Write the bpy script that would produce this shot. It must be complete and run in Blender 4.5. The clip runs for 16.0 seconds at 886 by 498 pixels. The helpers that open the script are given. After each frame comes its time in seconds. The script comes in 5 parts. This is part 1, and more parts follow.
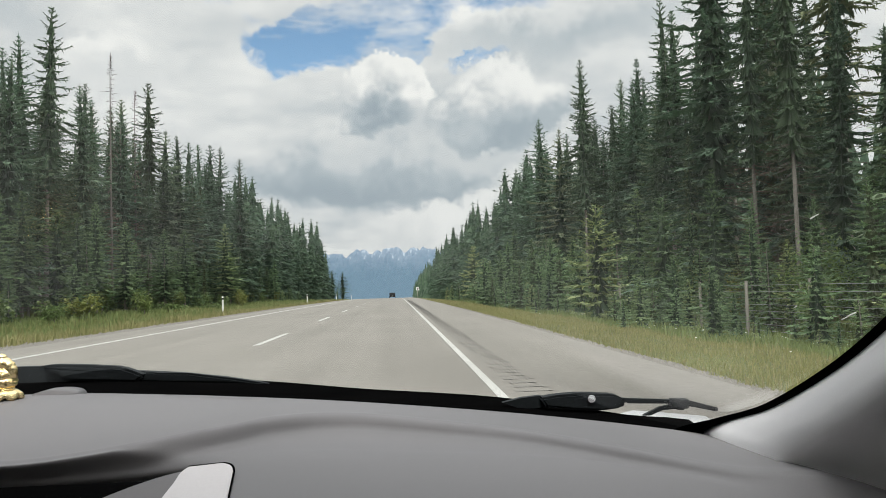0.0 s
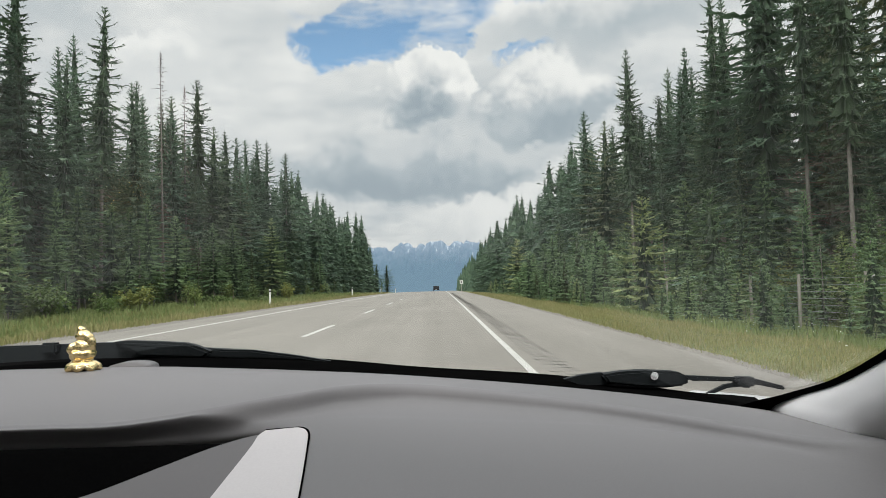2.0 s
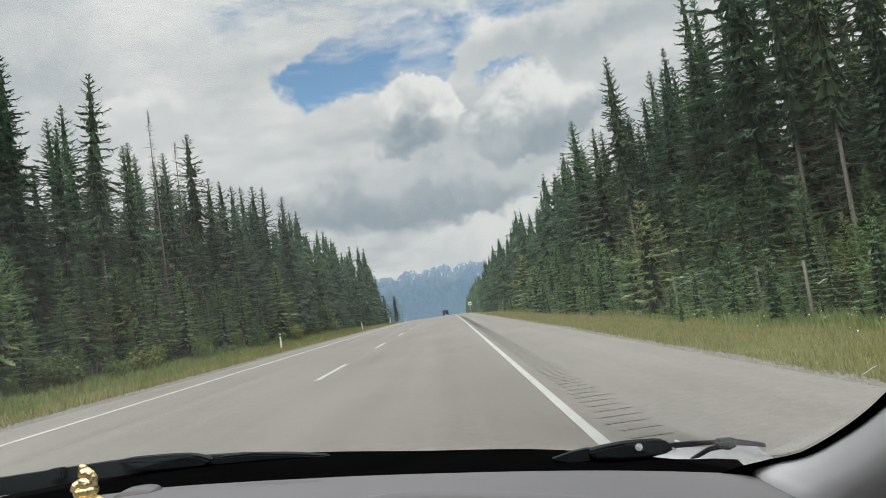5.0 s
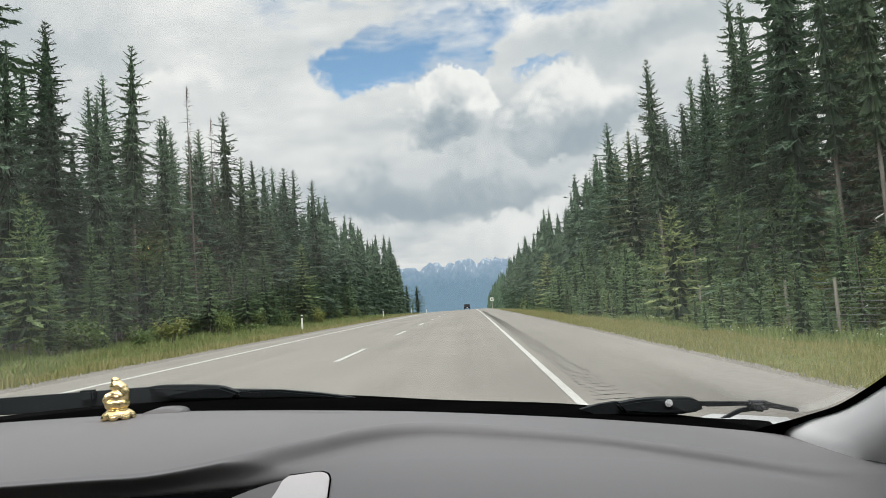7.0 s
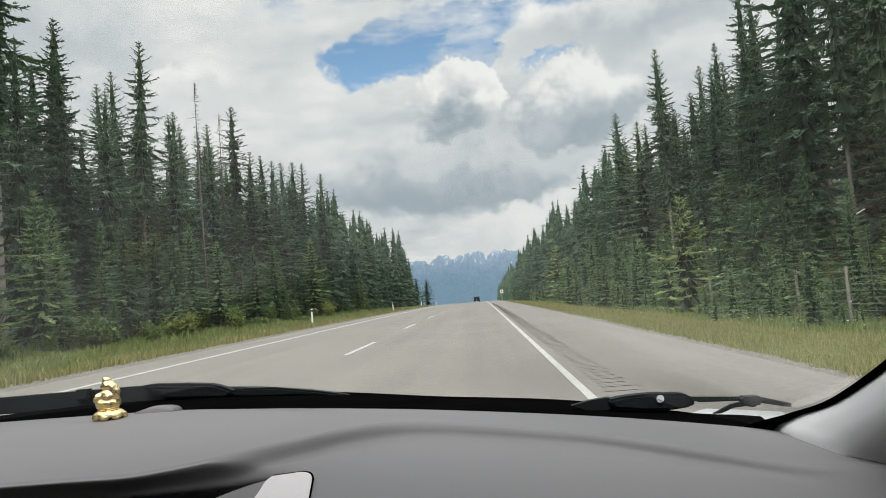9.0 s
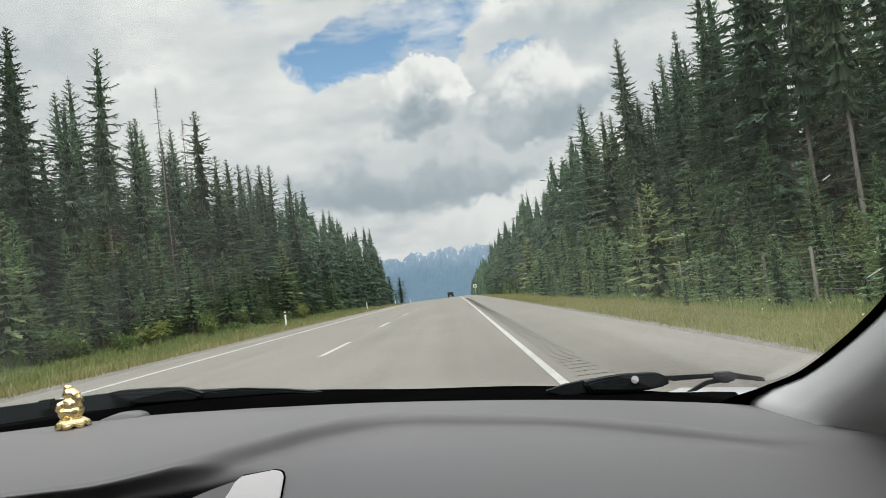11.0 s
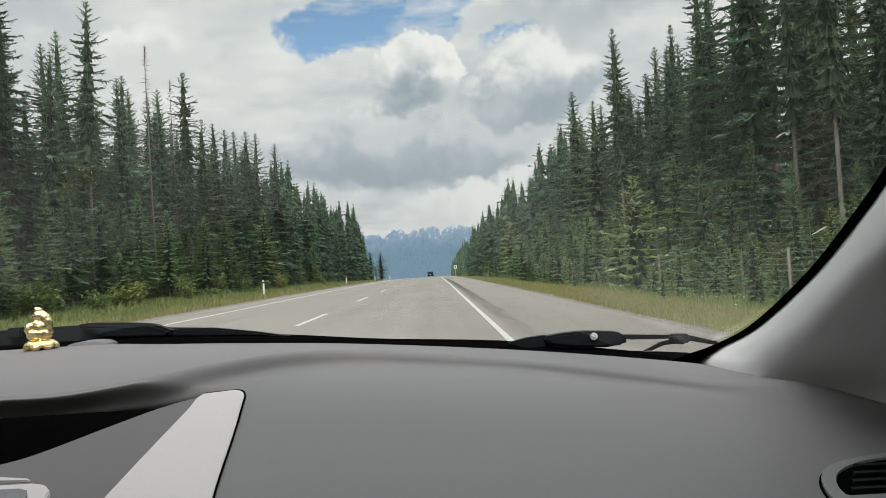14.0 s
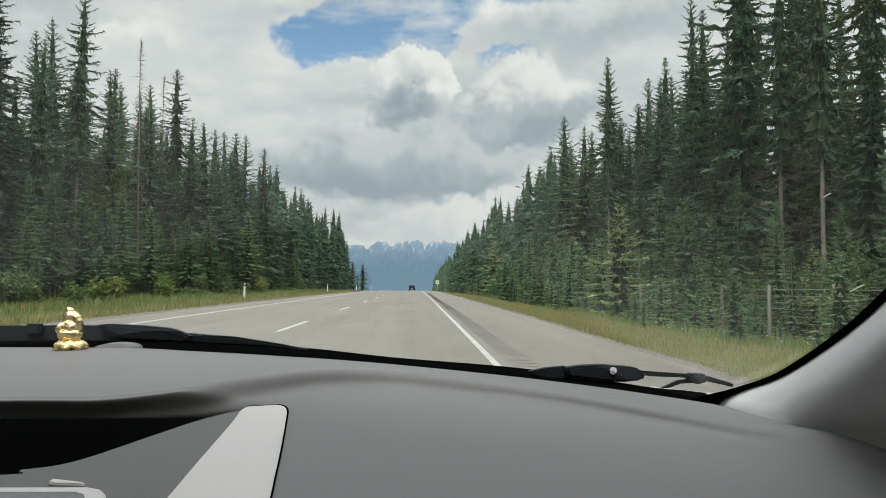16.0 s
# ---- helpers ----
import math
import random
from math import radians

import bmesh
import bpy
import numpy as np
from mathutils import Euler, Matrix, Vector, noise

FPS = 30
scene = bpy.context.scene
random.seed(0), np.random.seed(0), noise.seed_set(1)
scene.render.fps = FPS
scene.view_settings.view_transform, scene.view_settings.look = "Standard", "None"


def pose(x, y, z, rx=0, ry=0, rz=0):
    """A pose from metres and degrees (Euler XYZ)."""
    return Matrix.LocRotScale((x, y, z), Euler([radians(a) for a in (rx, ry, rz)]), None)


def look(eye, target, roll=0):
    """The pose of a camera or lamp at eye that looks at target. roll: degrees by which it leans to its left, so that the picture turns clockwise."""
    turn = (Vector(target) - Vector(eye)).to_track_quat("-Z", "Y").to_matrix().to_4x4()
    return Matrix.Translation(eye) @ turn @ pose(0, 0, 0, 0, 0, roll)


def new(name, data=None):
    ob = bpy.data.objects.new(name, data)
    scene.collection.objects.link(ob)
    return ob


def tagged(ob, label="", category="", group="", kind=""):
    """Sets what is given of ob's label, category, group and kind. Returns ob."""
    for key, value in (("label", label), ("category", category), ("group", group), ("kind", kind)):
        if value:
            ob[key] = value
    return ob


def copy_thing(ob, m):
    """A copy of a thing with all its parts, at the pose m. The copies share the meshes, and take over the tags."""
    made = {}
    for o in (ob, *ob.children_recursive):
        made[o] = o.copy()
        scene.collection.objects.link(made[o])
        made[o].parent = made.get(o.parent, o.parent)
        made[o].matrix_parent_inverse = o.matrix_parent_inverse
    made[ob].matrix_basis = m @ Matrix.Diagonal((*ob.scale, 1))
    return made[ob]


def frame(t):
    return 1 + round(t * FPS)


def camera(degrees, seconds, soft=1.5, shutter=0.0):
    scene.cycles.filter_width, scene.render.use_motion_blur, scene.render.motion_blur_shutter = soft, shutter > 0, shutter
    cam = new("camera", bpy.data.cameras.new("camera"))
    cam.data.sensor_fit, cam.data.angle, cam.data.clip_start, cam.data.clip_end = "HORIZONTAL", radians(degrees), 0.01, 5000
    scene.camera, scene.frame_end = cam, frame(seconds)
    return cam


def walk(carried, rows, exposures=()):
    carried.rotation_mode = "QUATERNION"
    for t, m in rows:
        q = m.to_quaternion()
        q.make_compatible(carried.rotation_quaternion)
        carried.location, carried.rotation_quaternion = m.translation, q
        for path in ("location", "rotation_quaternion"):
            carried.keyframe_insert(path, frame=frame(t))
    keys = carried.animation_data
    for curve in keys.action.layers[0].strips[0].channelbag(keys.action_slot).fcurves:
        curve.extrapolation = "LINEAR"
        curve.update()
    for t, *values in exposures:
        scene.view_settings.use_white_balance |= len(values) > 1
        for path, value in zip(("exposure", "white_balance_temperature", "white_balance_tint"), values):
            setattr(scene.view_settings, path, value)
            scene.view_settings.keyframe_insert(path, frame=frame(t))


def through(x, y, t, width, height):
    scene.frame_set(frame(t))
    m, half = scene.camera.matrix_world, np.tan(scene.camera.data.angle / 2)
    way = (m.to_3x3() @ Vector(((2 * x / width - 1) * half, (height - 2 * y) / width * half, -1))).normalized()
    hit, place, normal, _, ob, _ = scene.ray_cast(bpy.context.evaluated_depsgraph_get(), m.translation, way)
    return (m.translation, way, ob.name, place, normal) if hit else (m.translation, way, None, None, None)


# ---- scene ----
cam = camera(60.8, 16.0, soft=0.4)
# seconds, eye x y z, heading (left), pitch (up), lean (left); metres and degrees
PATH = [
    (0.0, 0.0065, 0.0302, 1.0172, -3.61, 2.98, -1.77),
    (0.5, -0.0226, 0.0203, 1.0018, -2.61, 2.96, -0.62),
    (1.0, -0.0225, 0.0118, 1.0114, -1.41, 2.82, -0.76),
    (1.5, -0.0028, 0.0186, 1.0064, -0.65, 3.13, -1.55),
    (2.0, -0.0174, 0.0243, 0.9965, -0.28, 2.58, -1.68),
    (2.5, -0.0075, -0.0023, 1.0314, 0.95, 2.96, -3.33),
    (3.0, 0.0075, -0.0046, 1.0654, 0.46, 3.55, -5.94),
    (3.5, 0.0268, -0.0154, 1.0914, 0.31, 4.14, -8.10),
    (4.0, 0.0307, -0.0255, 1.1049, -0.36, 4.63, -8.88),
    (6.5, 0.0302, -0.0056, 1.0318, 1.09, 3.95, -5.22),
    (7.0, 0.0051, -0.0108, 1.0206, 1.82, 4.09, -4.14),
    (7.5, 0.0084, -0.0091, 1.0198, 2.97, 3.86, -3.92),
    (8.0, -0.0000, -0.0162, 1.0162, 3.35, 3.84, -3.23),
    (8.5, 0.0041, -0.0169, 1.0203, 3.36, 3.74, -3.41),
    (9.0, 0.0318, -0.0060, 1.0244, 2.57, 3.59, -4.65),
    (11.5, 0.0356, 0.0105, 1.0098, 0.45, 2.75, -7.22),
    (12.0, 0.0246, 0.0139, 1.0001, 0.54, 1.61, -5.82),
    (12.5, 0.0267, 0.0227, 0.9842, 0.48, 0.90, -4.87),
    (13.0, 0.0352, 0.0188, 0.9844, 0.06, 0.99, -4.71),
    (13.5, 0.0209, 0.0042, 0.9808, 0.02, 1.22, -3.83),
    (14.0, 0.0461, -0.0097, 0.9733, -0.73, 1.46, -3.63),
    (14.5, 0.0439, -0.0384, 0.9615, -1.44, 1.71, -3.95),
    (15.0, 0.0400, -0.0019, 0.9349, -1.98, 0.23, -1.27),
    (15.5, 0.0062, -0.0160, 0.9637, -3.18, 0.60, -0.82),
    (16.0, -0.0157, -0.0300, 0.9890, -2.02, 2.56, 0.15),
]
# seconds, stops, kelvin, tint
EXPOSURE = [(0.0, 0.03, 6420, 12), (2.0, 0.0, 6400, 12), (3.0, -0.15, 6350, 12), (4.0, -0.18, 6350, 12), (6.5, -0.04, 6380, 12), (7.5, 0.08, 6400, 12), (9.0, 0.0, 6400, 12), (11.5, 0.0, 6400, 11), (12.5, 0.05, 6450, 11), (13.5, -0.06, 6450, 11), (14.5, 0.0, 6420, 10), (15.0, 0.03, 6350, 8), (16.0, -0.1, 6380, 9)]
walk(cam, [(t, pose(x, y, z, 90 + pitch, 0, yaw) @ pose(0, 0, 0, 0, 0, lean)) for t, x, y, z, yaw, pitch, lean in PATH], EXPOSURE)

# ---------------------------------------------------------------- node helpers


class Graph:
    """A thin wrapper that builds shader nodes in few words."""

    def __init__(self, tree):
        self.tree = tree
        tree.nodes.clear()

    def node(self, kind, **inputs):
        n = self.tree.nodes.new(kind)
        for key, value in inputs.items():
            self.put(n, key.replace("_", " "), value)
        return n

    def put(self, n, key, value):
        socket = n.inputs[int(key[1:])] if key[0] == "i" and key[1:].isdigit() else n.inputs[key]
        if isinstance(value, bpy.types.NodeSocket):
            self.tree.links.new(value, socket)
        else:
            socket.default_value = value

    def math(self, op, a, b=0.0, c=0.0, clamp=False):
        n = self.tree.nodes.new("ShaderNodeMath")
        n.operation, n.use_clamp = op, clamp
        for k, v in enumerate((a, b, c)):
            self.put(n, "i%d" % k, v)
        return n.outputs[0]

    def vec(self, op, a, b):
        n = self.tree.nodes.new("ShaderNodeVectorMath")
        n.operation = op
        self.put(n, "i0", a)
        if op == "SCALE":
            self.put(n, "Scale", b)
        else:
            self.put(n, "i1", b)
        return n.outputs[0]

    def noise(self, where, scale, detail=4.0, rough=0.55):
        n = self.node("ShaderNodeTexNoise", Vector=where, Scale=scale, Detail=detail, Roughness=rough)
        return n.outputs["Fac"]

    def ramp(self, fac, *stops):
        n = self.node("ShaderNodeValToRGB", Fac=fac)
        el = n.color_ramp.elements
        while len(el) < len(stops):
            el.new(0.5)
        for e, (at, colour) in zip(el, stops):
            e.position, e.color = at, (*colour, 1)
        return n.outputs["Color"]

    def mix(self, fac, a, b, how="MIX"):
        n = self.tree.nodes.new("ShaderNodeMix")
        n.data_type, n.blend_type = "RGBA", how
        for key, v in (("i0", fac), ("i6", a), ("i7", b)):
            self.put(n, key, (*v, 1) if isinstance(v, tuple) and len(v) == 3 else v)
        return n.outputs[2]


# ---------------------------------------------------------------- world and sun
world = bpy.data.worlds.new("world")
scene.world = world
world.use_nodes = True
g = Graph(world.node_tree)
way = g.node("ShaderNodeTexCoord").outputs["Generated"]
xyz = g.node("ShaderNodeSeparateXYZ", Vector=way)
up = g.math("MAXIMUM", xyz.outputs["Z"], 0.0)
flat = g.math("ADD", up, 0.22)
plane = g.node("ShaderNodeCombineXYZ", X=g.math("DIVIDE", xyz.outputs["X"], flat), Y=g.math("DIVIDE", xyz.outputs["Y"], flat), Z=g.math("MULTIPLY", up, 2.0)).outputs[0]
billow = g.noise(plane, 2.6, 12, 0.67)
broad = g.noise(plane, 0.9, 3, 0.5)
rag_a = g.noise(way, 9.0, 9, 0.66)
rag_b = g.noise(g.vec("ADD", way, (5.3, 1.7, 2.9)), 11.0, 9, 0.66)
curl_a, curl_b = g.math("SUBTRACT", rag_a, 0.5), g.math("SUBTRACT", rag_b, 0.5)
azimuth = g.math("MULTIPLY_ADD", curl_a, 8.0, g.math("MULTIPLY", g.math("ARCTAN2", xyz.outputs["X"], xyz.outputs["Y"]), 57.3))
height = g.math("MULTIPLY_ADD", curl_b, 6.0, g.math("MULTIPLY", g.math("ARCSINE", xyz.outputs["Z"]), 57.3))


def ellipse(az, el, wide, tall, tip=0.0):
    """1 in the middle of a lobe of sky, 0 on its rim, below 0 outside; in degrees. tip: its slope."""
    a = g.math("DIVIDE", g.math("SUBTRACT", azimuth, az), wide)
    lift = g.math("MULTIPLY_ADD", g.math("SUBTRACT", azimuth, az), -tip, g.math("SUBTRACT", height, el))
    e = g.math("DIVIDE", lift, tall)
    return g.math("SUBTRACT", 1.0, g.math("ADD", g.math("MULTIPLY", a, a), g.math("MULTIPLY", e, e))), e


def over(under, az, el, wide, tall, base, crown, edge=2.5, tip=0.0, turn=1.0):
    """A heaped cloud before what lies behind it: shaded towards its base, bright at its crown."""
    inside, e = ellipse(az, el, wide, tall, tip)
    mask = g.math("MULTIPLY", inside, edge, clamp=True)
    f = g.math("ADD", g.math("MULTIPLY_ADD", e, 0.62 * turn, 0.42), g.math("ADD", g.math("MULTIPLY", curl_b, 2.2), g.math("MULTIPLY", curl_a, 1.4)), clamp=True)
    f = g.math("MULTIPLY", g.math("MULTIPLY", f, f), g.math("SUBTRACT", 3.0, g.math("MULTIPLY", f, 2.0)))
    value = g.math("MULTIPLY_ADD", f, crown - base, base)
    return g.math("ADD", under, g.math("MULTIPLY", mask, g.math("SUBTRACT", value, under)))


light = g.math("ADD", g.math("MULTIPLY_ADD", g.math("SUBTRACT", billow, 0.5), 1.25, 0.70), g.math("MULTIPLY", g.math("SUBTRACT", broad, 0.5), 0.6))
light = over(light, -22.0, 9.0, 14.0, 4.0, 0.50, 0.74, 0.9)
light = over(light, -1.0, 8.7, 12.5, 3.4, 0.14, 0.56, 1.8, 0.05)
light = over(light, -4.0, 7.4, 6.0, 1.6, 0.10, 0.34, 1.6)
light = over(light, 4.5, 4.0, 7.5, 2.9, 0.62, 0.84, 2.5, 0.22)
light = over(light, 13.0, 18.6, 11.0, 2.2, 0.34, 0.62, 1.0, 0.05)
light = over(light, 9.0, 13.6, 5.4, 3.3, 0.28, 0.92, 3.5)
light = over(light, 7.8, 11.9, 3.4, 1.4, 0.12, 0.42, 2.0)
light = over(light, -0.1, 14.5, 3.9, 2.9, 0.54, 1.10, 6.0)
light = over(light, -1.3, 13.2, 3.3, 1.7, 0.06, 0.46, 1.4)
light = over(light, 13.5, 8.0, 6.0, 2.4, 0.60, 0.92, 1.5)
light = over(light, -20.5, 16.0, 4.2, 2.2, 0.70, 0.98, 2.0)
light = over(light, -30.0, 20.0, 8.0, 4.0, 0.45, 0.70, 0.9)
cloud = g.ramp(light, (0.05, (0.36, 0.425, 0.47)), (0.36, (0.505, 0.56, 0.59)), (0.66, (0.735, 0.75, 0.745)), (0.95, (0.965, 0.955, 0.92)))
# an overcast sky is brighter overhead than towards the horizon
zenith = g.math("MULTIPLY_ADD", g.math("SMOOTH_MIN", g.math("MAXIMUM", g.math("DIVIDE", g.math("SUBTRACT", up, 0.42), 0.5), 0.0), 1.0, 0.1), 1.9, 1.0)
cloud = g.vec("SCALE", cloud, zenith)
streak = g.noise(g.vec("MULTIPLY", way, (5.0, 5.0, 15.0)), 1.6, 8, 0.7)
wisp = g.math("MULTIPLY_ADD", g.math("SUBTRACT", streak, 0.5), 3.4, g.math("MULTIPLY", g.math("SUBTRACT", billow, 0.5), 1.0))
open_sky = 0.0
for az, el, wide, tall, tip, clear, edge in ((-6.0, 18.2, 5.6, 2.4, 0.06, 0.5, 3.0), (-1.0, 19.4, 6.5, 2.8, 0.1, 0.3, 2.5), (1.6, 17.5, 2.6, 0.9, 0.0, 0.3, 2.5), (7.0, 16.9, 2.6, 0.45, 0.12, 0.2, 1.5), (-4.0, 24.0, 14.0, 4.2, 0.1, -0.25, 2.0), (9.0, 21.5, 5.0, 1.6, 0.1, -0.1, 2.0)):
    inside = ellipse(az, el, wide, tall, tip)[0]
    opened = g.math("MULTIPLY", g.math("MULTIPLY", inside, edge, clamp=True), g.math("ADD", wisp, 0.35 + clear, clamp=True))
    open_sky = g.math("MAXIMUM", open_sky, opened)
# the heaped cloud stands before the gap
front = g.math("MULTIPLY", ellipse(-0.1, 14.5, 3.9, 2.9)[0], 6.0, clamp=True)
open_sky = g.math("MULTIPLY", g.math("MULTIPLY", open_sky, g.math("SUBTRACT", 1.0, front)), 0.94)
sky = g.node("ShaderNodeTexSky")
sky.sky_type, sky.sun_disc, sky.sun_elevation, sky.sun_rotation = "NISHITA", False, radians(50), radians(185)
sky.ozone_density, sky.dust_density, sky.altitude = 0.2, 0.4, 1400
blue = g.node("ShaderNodeBackground", Color=g.vec("MULTIPLY", sky.outputs[0], (0.8, 1.0, 1.0)), Strength=0.15)
white = g.node("ShaderNodeBackground", Color=cloud, Strength=1.0)
both = g.node("ShaderNodeMixShader", Fac=open_sky, i1=white.outputs[0], i2=blue.outputs[0])
g.node("ShaderNodeOutputWorld", Surface=both.outputs[0])

sun = new("sun", bpy.data.lights.new("sun", "SUN"))
sun.data.energy, sun.data.angle, sun.data.color = 2.5, radians(22), (1.0, 0.96, 0.9)
sun.matrix_world = look((0, 0, 0), (0.06, 0.63, -0.775))

# ---------------------------------------------------------------- materials


def material(name, low, high, rough=0.6, metal=0.0, fine=60.0, coarse=4.0, bump=0.2, depth=0.004, spread=0.0, space="Object", sheen=0.5):
    """A surface that wanders between two colours at two scales, with grain in relief. spread: how far objects differ."""
    m = bpy.data.materials.new(name)
    m.use_nodes = True
    g = Graph(m.node_tree)
    at = g.node("ShaderNodeTexCoord").outputs[space]
    grain, stain = g.noise(at, fine, 6, 0.6), g.noise(at, coarse, 4, 0.55)
    f = g.math("ADD", g.math("MULTIPLY", grain, 0.5), g.math("MULTIPLY", stain, 0.5))
    f = g.math("MULTIPLY_ADD", g.math("SUBTRACT", f, 0.5), 2.4, 0.5, clamp=True)
    colour = g.mix(f, low, high)
    if spread:
        r = g.node("ShaderNodeObjectInfo").outputs["Random"]
        k = g.math("MULTIPLY_ADD", g.math("SUBTRACT", r, 0.5), 2 * spread, 1.0)
        colour = g.vec("SCALE", colour, k)
    b = g.node("ShaderNodeBump", Strength=bump, Distance=depth, Height=grain)
    p = g.node("ShaderNodeBsdfPrincipled", Base_Color=colour, Metallic=metal, Normal=b.outputs[0])
    p.inputs["Roughness"].default_value = rough
    g.put(p, "Roughness", g.math("MULTIPLY_ADD", g.math("SUBTRACT", stain, 0.5), 0.25, rough))
    p.inputs["Specular IOR Level"].default_value = sheen
    g.node("ShaderNodeOutputMaterial", Surface=p.outputs[0])
    return m


def asphalt(name, low, high):
    """Worn road: coarse stones in the binder, wheel tracks and patches drawn out along the lane."""
    m = bpy.data.materials.new(name)
    m.use_nodes = True
    g = Graph(m.node_tree)
    at = g.node("ShaderNodeTexCoord").outputs["Object"]
    stones, clots = g.noise(at, 70.0, 3, 0.7), g.noise(at, 9.0, 5, 0.7)
    tracks = g.noise(g.vec("MULTIPLY", at, (1.3, 0.03, 1.0)), 1.0, 4, 0.55)
    patches = g.noise(g.vec("MULTIPLY", at, (0.5, 0.22, 1.0)), 1.0, 5, 0.6)
    f = g.math("ADD", g.math("MULTIPLY", stones, 0.34), g.math("MULTIPLY", clots, 0.26))
    f = g.math("ADD", f, g.math("ADD", g.math("MULTIPLY", tracks, 0.22), g.math("MULTIPLY", patches, 0.18)))
    f = g.math("MULTIPLY_ADD", g.math("SUBTRACT", f, 0.5), 3.2, 0.5, clamp=True)
    b = g.node("ShaderNodeBump", Strength=0.6, Distance=0.01, Height=stones)
    p = g.node("ShaderNodeBsdfPrincipled", Base_Color=g.mix(f, low, high), Roughness=0.86, Normal=b.outputs[0])
    p.inputs["Specular IOR Level"].default_value = 0.25
    g.node("ShaderNodeOutputMaterial", Surface=p.outputs[0])
    return m


def leafy(name, low, high, spread=0.25, through=0.25):
    """Needles and leaves: matt, partly shone through, each clump and each plant a little different."""
    m = bpy.data.materials.new(name)
    m.use_nodes = True
    g = Graph(m.node_tree)
    isle = g.node("ShaderNodeNewGeometry").outputs["Random Per Island"]
    r = g.node("ShaderNodeObjectInfo").outputs["Random"]
    at = g.node("ShaderNodeTexCoord").outputs["Object"]
    f = g.math("ADD", g.math("MULTIPLY", isle, 0.55), g.math("MULTIPLY", g.noise(at, 0.8, 3), 0.45))
    colour = g.mix(f, low, high)
    colour = g.vec("SCALE", colour, g.math("MULTIPLY_ADD", g.math("SUBTRACT", r, 0.5), 2 * spread, 1.0))
    if spread:
        # some plants are browner than others
        dry = g.math("MULTIPLY", g.math("SUBTRACT", r, 0.74), 4.0, clamp=True)
        colour = g.mix(1.0, colour, g.mix(dry, (1.0, 1.0, 1.0), (1.25, 0.96, 0.86)), "MULTIPLY")
    p = g.node("ShaderNodeBsdfPrincipled", Base_Color=colour, Roughness=0.65)
    p.inputs["Specular IOR Level"].default_value = 0.25
    t = g.node("ShaderNodeBsdfTranslucent", Color=colour)
    s = g.node("ShaderNodeMixShader", Fac=through, i1=p.outputs[0], i2=t.outputs[0])
    g.node("ShaderNodeOutputMaterial", Surface=s.outputs[0])
    return m


def pane_glass(name, ior=1.5, tint=(0.93, 0.96, 0.94)):
    m = bpy.data.materials.new(name)
    m.use_nodes = True
    g = Graph(m.node_tree)
    # both faces of the pane reflect
    f = g.math("MULTIPLY", g.node("ShaderNodeFresnel", IOR=ior).outputs[0], 1.6, clamp=True)
    clear = g.node("ShaderNodeBsdfTransparent", Color=(*tint, 1))
    gloss = g.node("ShaderNodeBsdfGlossy", Roughness=0.2)
    s = g.node("ShaderNodeMixShader", Fac=f, i1=clear.outputs[0], i2=gloss.outputs[0])
    # a thin film of road dust that scatters daylight
    film = g.noise(g.node("ShaderNodeTexCoord").outputs["Object"], 5.0, 5, 0.6)
    dust = g.node("ShaderNodeBsdfTranslucent", Color=(0.8, 0.8, 0.78, 1))
    s = g.node("ShaderNodeMixShader", Fac=g.math("MULTIPLY_ADD", film, 0.008, 0.0), i1=s.outputs[0], i2=dust.outputs[0])
    g.node("ShaderNodeOutputMaterial", Surface=s.outputs[0])
    return m


